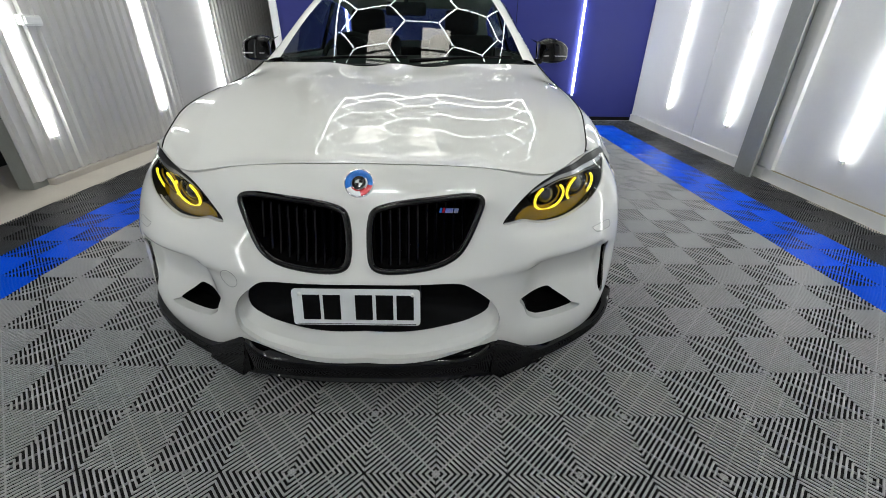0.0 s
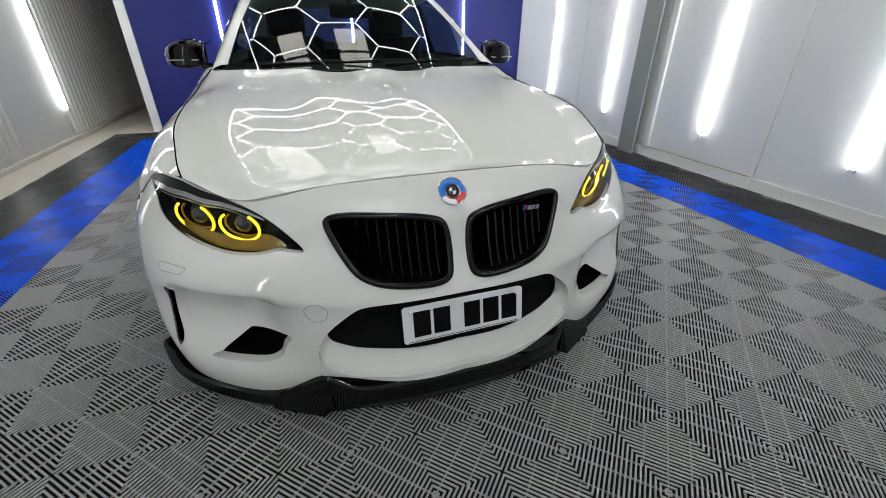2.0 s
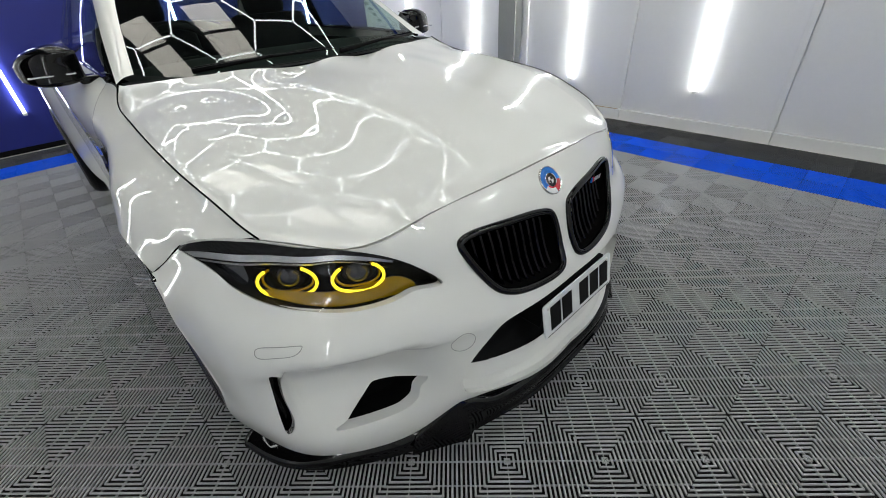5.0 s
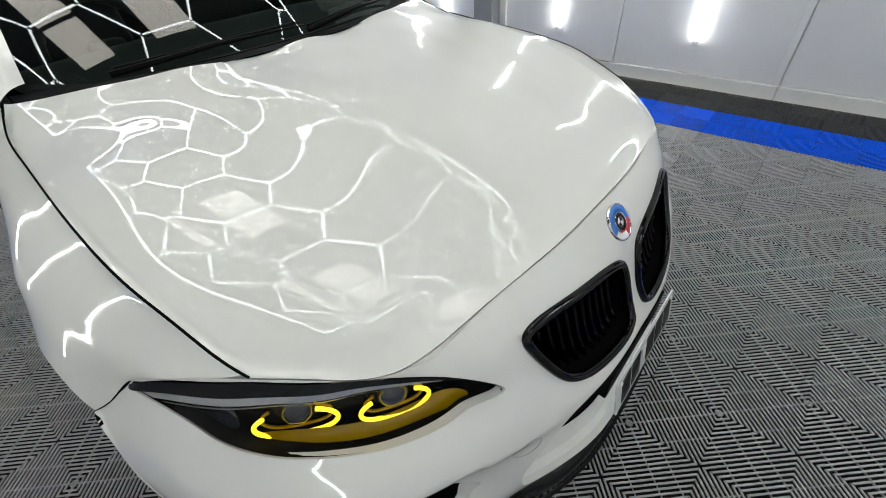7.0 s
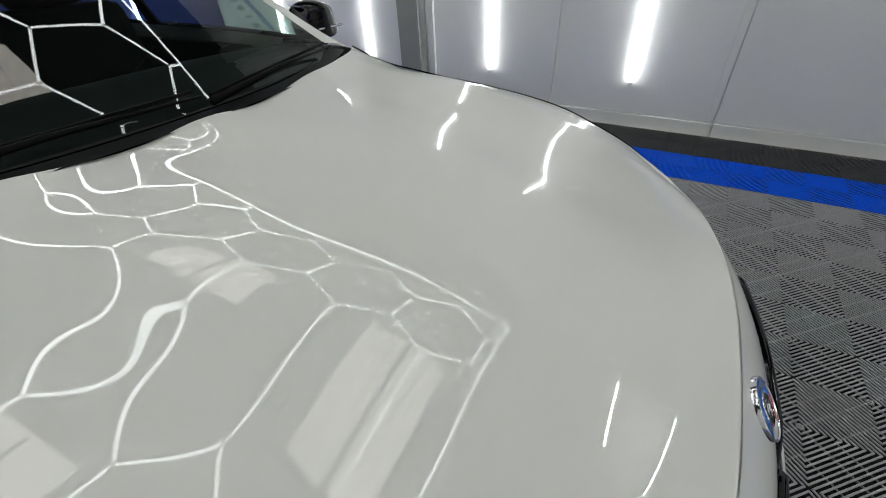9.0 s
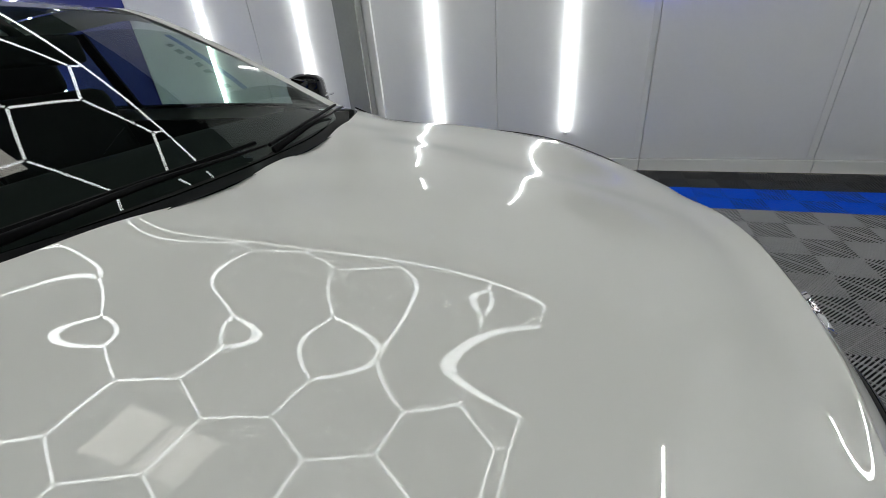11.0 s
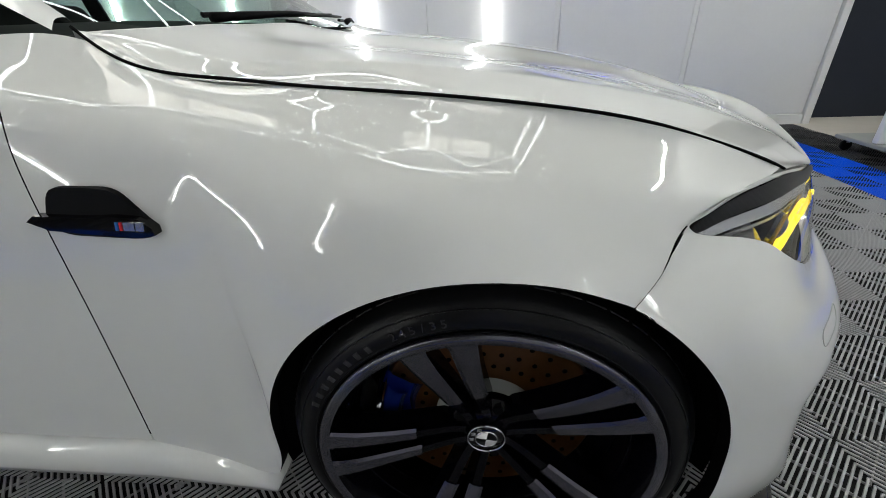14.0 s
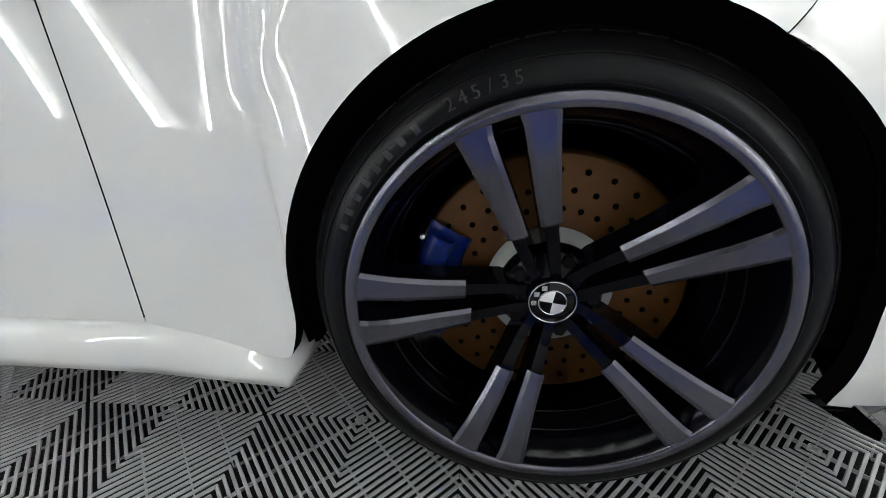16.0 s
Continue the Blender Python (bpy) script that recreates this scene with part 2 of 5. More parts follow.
def cut_patch(surface, border, holes, su, sv, step, lift=0.0):
    """The part of a surface inside the border loop and outside the holes; loops are arrays of (u, v), closely spaced."""
    k = np.array((su, sv))
    b = np.asarray(border) * k
    hs = [np.asarray(h) * k for h in holes]
    lo, hi = b.min(0), b.max(0)
    gx, gy = np.meshgrid(np.arange(lo[0], hi[0], step), np.arange(lo[1], hi[1], step))
    g = np.stack([gx.ravel(), gy.ravel()], 1)
    keep = inside_many(g, b) & ~near_loop(g, b, step * 0.55)
    for h in hs:
        keep &= ~inside_many(g, h) & ~near_loop(g, h, step * 0.55)
    g = g[keep]
    pts, edges = [], []
    for loop in (b, *hs):
        s = len(pts)
        pts += list(loop)
        edges += [(s + i, s + (i + 1) % len(loop)) for i in range(len(loop))]
    pts += list(g)
    vs, _, fs, *_ = delaunay_2d_cdt([Vector(p) for p in pts], edges, [], 0, 1e-7)
    q = np.array([(v.x, v.y) for v in vs])
    f = np.array([tuple(t) for t in fs if len(t) == 3])
    c = q[f].mean(1)
    ok = inside_many(c, b)
    for h in hs:
        ok &= ~inside_many(c, h)
    f = f[ok]
    uv = q / k
    p = surface(uv[:, 0], uv[:, 1])
    if lift:
        p = p + lift * surface.normal(uv[:, 0], uv[:, 1])
    return outward(p, [tuple(t) for t in f])


def loop_uv(surface, pts, n, sign=1):
    """A closed, dense (u, v) loop round points of space."""
    q = np.array([surface.find(p) for p in pts])
    q = spline(q, n, closed=True)
    q[:, 0] = np.clip(q[:, 0], 0, 1) * sign
    q[:, 1] = np.clip(q[:, 1], 0, 1)
    return q


def strip(a, b, closed=True):
    """Quads between two equal loops."""
    n = len(a)
    v = np.vstack([a, b])
    m = n if closed else n - 1
    return v, [(i, (i + 1) % n, n + (i + 1) % n, n + i) for i in range(m)]


def tube(path, r, k=8, closed=False, cap=True):
    """A round bar along a path; r is a radius or one for each point."""
    p = np.asarray(path, float)
    n = len(p)
    rs = np.full(n, r) if np.isscalar(r) else np.asarray(r)
    vs, up = [], np.array((0.13, 0.21, 0.97))
    for i in range(n):
        a, b = (p[i - 1], p[(i + 1) % n]) if closed else (p[max(i - 1, 0)], p[min(i + 1, n - 1)])
        d = (b - a) / (np.linalg.norm(b - a) + 1e-12)
        s = np.cross(d, up)
        s /= np.linalg.norm(s) + 1e-12
        w = np.cross(s, d)
        for j in range(k):
            t = 2 * math.pi * (j + 0.5) / k
            vs.append(p[i] + rs[i] * (math.cos(t) * s + math.sin(t) * w))
    fs = [(i * k + j, i * k + (j + 1) % k, ((i + 1) % n) * k + (j + 1) % k, ((i + 1) % n) * k + j)
          for i in range(n if closed else n - 1) for j in range(k)]
    if cap and not closed:
        fs += [tuple(reversed(range(k))), tuple((n - 1) * k + j for j in range(k))]
    return vs, fs


def lathe(profile, k, axis="x", arc=(0, 2 * math.pi)):
    """Turn a profile of (radius, along) about an axis."""
    full = abs(arc[1] - arc[0] - 2 * math.pi) < 1e-6
    m = k if full else k + 1
    vs = []
    for i in range(m):
        t = arc[0] + (arc[1] - arc[0]) * i / k
        for r, h in profile:
            c, s = r * math.cos(t), r * math.sin(t)
            vs.append((h, c, s) if axis == "x" else (c, h, s) if axis == "y" else (c, s, h))
    n = len(profile)
    fs = [(i * n + j, i * n + j + 1, ((i + 1) % m) * n + j + 1, ((i + 1) % m) * n + j) for i in range(k) for j in range(n - 1)]
    return vs, fs


def slab(outline, d0, d1, place):
    """A flat outline (a, b) given thickness from d0 to d1; place(a, b, d) gives the point of space."""
    n = len(outline)
    vs = [place(a, b, d0) for a, b in outline] + [place(a, b, d1) for a, b in outline]
    fs = [tuple(range(n)), tuple(reversed(range(n, 2 * n)))] + [(i, n + i, n + (i + 1) % n, (i + 1) % n) for i in range(n)]
    return vs, fs



# ---- the room ----
WALL_R, WALL_L, BACK, FRONT, CEIL = 2.86, -3.15, 5.70, -3.2, 4.2


def setting(name, vf, mat, label, smooth=False):
    return tagged(piece(name, *vf, mat, None, "", smooth), label, "structure", kind="structure")


# slab colour carries the darkness of the gaps between the ribs
floor = setting("floor", box(-4.2, 3.2, FRONT - 0.3, 8.9, -0.20, -0.017), M_UNDER, "concrete slab under interlocking garage tiles, coloured near-black for the shade in their gaps")
apron = setting("floor_edge", join(box(-4.2, -2.803, -2.0, 8.9, -0.017, -0.006, 0.003), box(-2.803, -2.05, 5.603, 8.9, -0.017, -0.006, 0.003),
                                   box(-2.05, 2.85, 5.603, 5.695, -0.017, -0.012), box(-4.2, 3.2, FRONT, -2.003, -0.017, -0.006, 0.003),
                                   box(2.803, 2.855, -2.0, 5.6, -0.017, -0.012)),
                M_CONC, "pale bare concrete margin beside the tiled floor")
ceiling = setting("ceiling", box(-4.2, 3.2, FRONT - 0.3, 8.9, CEIL, CEIL + 0.15), M_ROOF, "dark workshop roof lining")

# right wall: white boards with joints, skirting, a steel column
wall_right = setting("wall_right", box(WALL_R + 0.02, WALL_R + 0.2, -2.12, BACK + 0.2, -0.1, CEIL), M_WALL, "white painted board wall with vertical joints")
SEAMS = [-2.10, -0.90, 0.33, 1.57, 2.80, 4.05, 5.70]
for a, b in zip(SEAMS, SEAMS[1:]):
    piece("panel", *box(WALL_R, WALL_R + 0.018, a + 0.004, b - 0.004, 0.09, CEIL - 0.01, 0.002), M_WALL, wall_right)
for k, s in enumerate(SEAMS[1:4]):
    piece("cover_strip", *box(WALL_R - 0.008, WALL_R - 0.0005, s + 0.004, s + (0.05 if k != 2 else 0.012), 0.09, CEIL - 0.02, 0.002), M_TRIM, wall_right)
for a, b in zip(SEAMS, SEAMS[1:]):
    piece("skirting_board", *box(WALL_R - 0.022, WALL_R + 0.018, a + 0.003, b - 0.003, -0.016, 0.085, 0.004), M_TRIM, wall_right)
piece("end_trim", *box(WALL_R - 0.03, WALL_R + 0.21, -2.17, -2.104, -0.016, CEIL, 0.006), M_TRIM, wall_right)
piece("water_stain", *box(WALL_R - 0.0225, WALL_R + 0.001, 1.60, 2.72, 0.0855, 0.0875), M_DIRTY, wall_right, "brown damp stain along the skirting")
column = thing("steel_column", "grey painted steel column standing against the white wall", "column", (WALL_R, 2.9, 0))
piece("web", *box(-0.10, -0.005, 0.0, 0.02, -0.01, CEIL, 0.002), M_STEEL, column)
piece("flange", *box(-0.125, -0.105, -0.10, 0.12, -0.01, CEIL, 0.003), M_STEEL, column)
piece("flange", *box(-0.10, -0.085, 0.025, 0.12, -0.01, CEIL, 0.002), M_STEEL, column)
piece("cover_strip", *box(-0.035, -0.003, -0.20, -0.13, 0.09, CEIL, 0.004), M_TRIM, column, "white boxed strip beside the column")

# blue back wall
wall_back = setting("wall_back", box(-2.30, WALL_R, BACK, BACK + 0.12, -0.1, CEIL), M_BLUEW, "deep blue painted back wall")
piece("joint", *box(0.985, 0.991, BACK - 0.0025, BACK - 0.0005, 0.0, CEIL), M_BLACK, wall_back)
piece("end_post", *box(-2.40, -2.302, BACK - 0.02, BACK + 0.14, -0.016, CEIL, 0.004), M_TRIM, wall_back, "white end post of the blue partition")
# shadow along the wall's foot, drawn as a thin black strip
piece("base_shadow_strip", *box(-2.30, WALL_R - 0.03, BACK - 0.012, BACK - 0.001, -0.012, 0.04, 0.002), M_BLACK, wall_back, "black skirting strip")


# corrugated left wall
def corrugated(y0, y1, x, z0, z1, pitch, depth):
    prof = []
    y = y0
    while y < y1 - 1e-6:
        for f, d in ((0.0, 0), (0.30, 0), (0.42, 1), (0.78, 1), (0.90, 0)):
            prof.append((min(y + f * pitch, y1), x + d * depth))
        y += pitch
    prof.append((y1, x))
    n = len(prof)
    vs = [(b, a, z) for z in (z0, z1) for a, b in prof]
    return vs, [(i + 1, i, n + i, n + i + 1) for i in range(n - 1)]


wall_left = setting("wall_left", box(WALL_L - 0.15, WALL_L - 0.03, 2.28, 8.7, -0.016, CEIL), M_STEEL, "corrugated painted steel wall")
for k in range(6):
    y0 = 2.27 + k * 1.07
    if k != 2:
        piece("steel_sheet", *corrugated(y0, y0 + 1.066, WALL_L - 0.012, 0.05, CEIL - 0.01, 0.1066, 0.022), M_CORR, wall_left)
    else:
        piece("flat_sheet", *box(WALL_L - 0.012, WALL_L, y0, y0 + 1.066, 0.05, CEIL - 0.01, 0.002), M_CORR, wall_left)
piece("kerb", *box(WALL_L - 0.028, WALL_L + 0.03, 2.4, 8.7, -0.012, 0.045, 0.01), M_CONC, wall_left, "rough concrete kerb under the sheeting")
# out of view; kept white to bounce light onto the car's near side
wall_left_front = setting("wall_left_front", box(WALL_L - 0.15, WALL_L, FRONT, 1.15, -0.016, CEIL), M_WALL, "unseen white wall beside the dark opening, added to bounce light on the car's side")
wall_far = setting("wall_far", box(-4.2, 3.2, 8.72, 8.9, -0.1, CEIL), M_STEEL, "grey wall beyond the partition")
# out of view; white so that it throws light back at the bumper
wall_front = setting("wall_front", box(-4.2, 3.2, FRONT - 0.3, FRONT, -0.1, CEIL), M_WALL, "unseen white wall closing the bay's front, added to bounce light on the bumper")
# the opening's darkness is painted as a near-black wall
wall_dark = setting("wall_side_dark", box(-4.2, -4.05, FRONT, 8.7, -0.1, CEIL), M_ROOF, "near-black wall behind the corrugated wall, its colour standing for the unlit side bay")
wall_dark2 = setting("wall_side_dark_2", box(WALL_R + 0.25, WALL_R + 0.4, FRONT, -2.1, -0.1, CEIL), M_NAVY, "dark navy wall past the end of the white wall")


# ---- lamps: tubes on the walls ----
def wall_tube(length=1.5):
    t = thing("tube_light", "white linear LED tube fixed upright to the wall, lit", "lamp", group="upright wall tubes")
    piece("tube", *box(-0.030, -0.004, -0.0115, 0.0115, 0.03, length, 0.006), M_TUBE, t)
    piece("end_cap", *box(-0.031, -0.002, -0.0175, 0.0175, 0.0, 0.029, 0.004), M_CAP, t, "white plastic end cap")
    piece("end_cap", *box(-0.031, -0.002, -0.0175, 0.0175, length + 0.001, length + 0.03, 0.004), M_CAP, t, "white plastic end cap")
    return t


first = wall_tube(1.95)
first.matrix_basis = pose(WALL_R - 0.001, 0.96, 0.30)
for y in (2.14, 3.48, 4.68):
    copy_thing(first, pose(WALL_R - 0.001, y, 0.30))
for y in (2.58, 4.015, 5.43):
    copy_thing(first, pose(WALL_L + 0.012, y, 0.32, 0, 0, 180))
for x in (-1.35, 0.28, 1.90):
    copy_thing(first, pose(x, BACK - 0.001, 0.33, 0, 0, 90))

# ---- ceiling: honeycomb of LED tubes in a frame, and pale rooflights ----
HEX_Z, SIDE = 2.98, 0.48
HX0, HX1, HY0, HY1 = -1.448, 1.144, 0.096, 4.90
HOX, HOY = -0.162, 0.2265 + 3 * SIDE * math.sqrt(3)


def hex_edges():
    out = set()
    w, h = SIDE * 1.5, SIDE * math.sqrt(3)
    for i in range(-3, 4):
        for j in range(-5, 6):
            cx, cy = i * w, j * h + (h / 2 if i % 2 else 0)
            c = [(round(cx + SIDE * math.cos(k * math.pi / 3), 3), round(cy + SIDE * math.sin(k * math.pi / 3), 3)) for k in range(6)]
            for k in range(6):
                a, b = c[k], c[(k + 1) % 6]
                out.add((min(a, b), max(a, b)))
    return sorted(out)


def clip_seg(a, b):
    t0, t1 = 0.0, 1.0
    d = (b[0] - a[0], b[1] - a[1])
    for k, lo, hi in ((0, HX0, HX1), (1, HY0, HY1)):
        if abs(d[k]) < 1e-9:
            if not lo <= a[k] <= hi:
                return None
            continue
        u, v = (lo - a[k]) / d[k], (hi - a[k]) / d[k]
        t0, t1 = max(t0, min(u, v)), min(t1, max(u, v))
    if t1 - t0 < 0.02:
        return None
    return [(a[0] + t * d[0], a[1] + t * d[1]) for t in (t0, t1)]


honeycomb = thing("honeycomb_light", "hexagon grid of lit LED tubes hung under the ceiling", "lamp", (0, 0, HEX_Z))
for a, b in hex_edges():
    s = clip_seg((a[0] + HOX, a[1] + HOY), (b[0] + HOX, b[1] + HOY))
    if s:
        (x0, y0), (x1, y1) = s
        l = math.hypot(x1 - x0, y1 - y0)
        e = 0.012 / l
        piece("tube", *tube([(x0 + (x1 - x0) * e, y0 + (y1 - y0) * e, 0), (x1 - (x1 - x0) * e, y1 - (y1 - y0) * e, 0)], 0.0108, 6), M_HEX, honeycomb)
for a, b in (((HX0, HY0), (HX1, HY0)), ((HX1, HY0), (HX1, HY1)), ((HX1, HY1), (HX0, HY1)), ((HX0, HY1), (HX0, HY0))):
    piece("frame_tube", *tube([(*a, 0), (*b, 0)], 0.0108, 6), M_HEX, honeycomb)
for x in (HX0 + 0.1, HX1 - 0.1):
    for y in (HY0 + 0.4, (HY0 + HY1) / 2, HY1 - 0.4):
        piece("hanging_wire", *tube([(x, y, 0), (x, y, CEIL - HEX_Z + 0.002)], 0.0015, 4), M_STEEL, honeycomb)
for x0, x1 in ((-1.25, -0.76), (-0.16, 0.40)):
    for y0, y1 in ((0.18, 0.70), (0.76, 1.28), (2.60, 3.17), (3.23, 3.80)):
        piece("rooflight", *box(x0, x1, y0, y1, CEIL - 0.012, CEIL - 0.002, 0.002), M_SKY, ceiling, "pale translucent rooflight panel")
# one more on the white side wall ahead of the opening, and short unseen fill lamps added under the ceiling before the
# car
for y in (-1.55,):
    copy_thing(first, pose(WALL_L + 0.001, y, 0.32, 0, 0, 180))


# added lamp, out of view, that brightens bumper and front floor
def fill_tube(length=1.4):
    t = thing("fill_tube", "unseen linear fill lamp under the dark ceiling, added to light the nose", "lamp", group="ceiling tubes at the front")
    piece("tube", *box(-length / 2, length / 2, -0.018, 0.018, -0.062, -0.026, 0.006), M_FRONT, t)
    piece("back_plate", *box(-length / 2 - 0.01, length / 2 + 0.01, -0.022, 0.022, -0.025, -0.001, 0.003), M_CAP, t, "white plastic back plate")
    return t


second = fill_tube()
second.matrix_basis = pose(-0.9, -2.8, CEIL)
for x, y in ((2.1, -2.8),):
    copy_thing(second, pose(x, y, CEIL))


# ---- things on the walls and beside them ----
sign = thing("wall_screen", "black flat wall screen with a blue glow along its lower edge", "screen", (WALL_R, -0.05, 1.30))
piece("casing", *box(-0.065, -0.001, -0.56, 0.56, 0.012, 0.66, 0.008), M_BLACK, sign)
piece("glass", *box(-0.068, -0.0655, -0.54, 0.54, 0.03, 0.64, 0.001), M_GLOSS, sign, "dark glossy screen glass")
piece("light_strip", *box(-0.050, -0.020, -0.54, 0.54, 0.003, 0.011, 0.001), material("blue_strip", (0.02, 0.05, 0.8), 0.4, emit=2.5, emit_color=(0.02, 0.06, 1.0)), sign, "glowing blue strip")

banner = thing("wall_banner", "pale wall banner with a blue stripe under dark lettering bars", "sign", (WALL_R, 3.62, 2.55))
piece("board", *box(-0.012, -0.001, -0.78, 0.78, 0.0, 0.86, 0.003), M_TRIM, banner)
piece("stripe", *box(-0.0145, -0.0125, -0.72, 0.72, 0.10, 0.22, 0.001), material("banner_blue", (0.01, 0.05, 0.42), 0.4, vary=0.08, scale=6), banner, "blue stripe")
for k, w in enumerate((0.09, 0.07, 0.03, 0.08, 0.08, 0.07, 0.10, 0.07)):
    y = -0.58 + 0.155 * k
    piece("lettering_bar", *box(-0.0145, -0.0125, y - w / 2, y + w / 2, 0.36, 0.50, 0.001), M_NAVY, banner, "dark lettering bar")

lamp = thing("emergency_light", "small white emergency light on the corrugated wall", "lamp", (WALL_L + 0.012, 2.755, 1.165))
piece("body", *box(0.0, 0.045, -0.085, 0.085, -0.035, 0.035, 0.008), M_CAP, lamp)
piece("diffuser", *box(0.0455, 0.060, -0.07, 0.07, -0.024, 0.024, 0.006), M_TRIM, lamp, "pale plastic diffuser")

stand = thing("display_stand", "grey wheeled display stand with a pale upright panel", "stand", (1.55, -1.95, 0))
piece("base_plate", *box(-0.34, 0.34, -0.26, 0.26, 0.085, 0.115, 0.008), M_STEEL, stand)
for x, y in ((-0.28, -0.20), (0.28, -0.20), (-0.28, 0.20), (0.28, 0.20)):
    c = piece("castor", *moved(lathe([(0.006, -0.012), (0.036, -0.012), (0.040, -0.008), (0.040, 0.008), (0.036, 0.012), (0.006, 0.012)], 20, "x"), Matrix.Translation((x, y, 0.0405))), M_BLACK, stand, "black castor wheel", True)
    piece("fork", *box(x - 0.018, x + 0.018, y - 0.012, y + 0.012, 0.058, 0.0845, 0.003), M_STEEL, c)
piece("brace", *tube([(-0.26, 0.16, 0.115), (-0.02, 0.0, 0.62)], 0.018, 10), M_STEEL, stand, "slanted grey brace", True)
piece("panel", *box(-0.02, 0.03, -0.25, 0.25, 0.116, 1.30, 0.010), M_TRIM, stand, "pale upright panel")
piece("edge", *box(-0.028, 0.038, -0.27, -0.252, 0.116, 1.31, 0.004), M_STEEL, stand)


# ---- the car ----
CX = -0.224
car = thing("car", "white two-door coupe with black trim parked on the tiled floor", "car", (CX, 0, 0))

R_BUMPER = [
    [(0, .245, .172), (.2, .255, .174), (.41, .332, .187), (.545, .400, .112), (.72, .490, .110), (.83, .585, .150), (.902, .735, .215)],
    [(0, .240, .245), (.2, .248, .245), (.415, .326, .245), (.55, .396, .205), (.72, .474, .205), (.835, .566, .225), (.908, .725, .270)],
    [(0, .250, .330), (.2, .258, .330), (.42, .330, .330), (.535, .428, .305), (.72, .520, .315), (.846, .585, .315), (.914, .723, .330)],
    [(0, .262, .420), (.2, .270, .420), (.41, .330, .420), (.555, .418, .425), (.72, .516, .425), (.849, .600, .412), (.919, .738, .420)],
    [(0, .272, .465), (.2, .280, .465), (.4, .325, .460), (.57, .390, .458), (.72, .474, .458), (.851, .605, .460), (.922, .752, .468)],
    [(0, .305, .530), (.2, .315, .530), (.4, .352, .530), (.57, .415, .525), (.72, .510, .525), (.851, .640, .530), (.929, .795, .540)],
    [(0, .328, .600), (.2, .338, .600), (.4, .382, .585), (.57, .455, .563), (.72, .565, .580), (.846, .690, .600), (.926, .850, .597)],
    [(0, .352, .665), (.2, .362, .660), (.4, .400, .640), (.57, .475, .625), (.72, .600, .650), (.828, .735, .660), (.918, .900, .629)],
    [(0, .385, .715), (.2, .394, .710), (.4, .425, .690), (.56, .488, .672), (.715, .627, .700), (.810, .765, .700), (.874, .860, .668)],
    [(0, .420, .753), (.2, .428, .748), (.4, .458, .728), (.55, .496, .703), (.708, .645, .735), (.790, .755, .733), (.832, .826, .704)],
]


def step(t):
    t = np.clip(t, 0, 1)
    return t * t * (3 - 2 * t)


def flare(p):
    """The band round the front wheel arch turns in a little below its crease."""
    r = np.hypot(p[:, 1] - 1.07, p[:, 2] - 0.326)
    s = p[:, 0] > 0.80
    k = np.where(s & (p[:, 2] > 0.22), np.maximum(1, 0.351 / np.maximum(r, 0.05)), 1)
    p[:, 1], p[:, 2] = 1.07 + (p[:, 1] - 1.07) * k, 0.326 + (p[:, 2] - 0.326) * k
    r = r * k
    p[:, 0] -= s * 0.15 * 0.004 * np.logaddexp(0, (0.452 - r) / 0.004) * step((p[:, 2] - 0.24) / 0.12)
    return p


def scoop(p):
    """Sharp upper edge of the hollow round the fog opening, and the arch band."""
    x, z = p[:, 0].copy(), p[:, 2].copy()
    p[:, 1] += 0.028 * step((x - 0.49) / 0.08) * step((0.797 - x) / 0.025) * step((0.470 - z) / 0.012) * step((z - 0.255) / 0.10)
    return flare(p)


BUMPER = Loft(R_BUMPER, scoop)
KU, KV = 1.25, 0.62

R_BONNET = [
    [(0, .420, .755), (.2, .428, .750), (.4, .458, .730), (.55, .496, .706), (.64, .570, .722), (.708, .645, .737)],
    [(0, .520, .772), (.2, .525, .770), (.4, .540, .757), (.56, .570, .738), (.66, .640, .742), (.725, .700, .762)],
    [(0, .680, .822), (.2, .685, .822), (.4, .695, .812), (.58, .715, .792), (.68, .755, .785), (.742, .800, .798)],
    [(0, .900, .872), (.2, .902, .873), (.4, .908, .866), (.59, .915, .847), (.695, .930, .833), (.760, .940, .834)],
    [(0, 1.150, .918), (.2, 1.152, .919), (.4, 1.158, .912), (.595, 1.165, .892), (.70, 1.175, .873), (.765, 1.180, .865)],
    [(0, 1.330, .946), (.2, 1.335, .946), (.4, 1.350, .938), (.595, 1.365, .920), (.70, 1.385, .900), (.762, 1.400, .883)],
    [(0, 1.390, .954), (.2, 1.400, .954), (.4, 1.430, .950), (.57, 1.465, .940), (.69, 1.505, .920), (.755, 1.540, .905)],
    [(0, 1.430, .960), (.2, 1.450, .960), (.4, 1.495, .958), (.54, 1.540, .957), (.65, 1.590, .955), (.72, 1.640, .955)],
]
BONNET = Loft(R_BONNET)

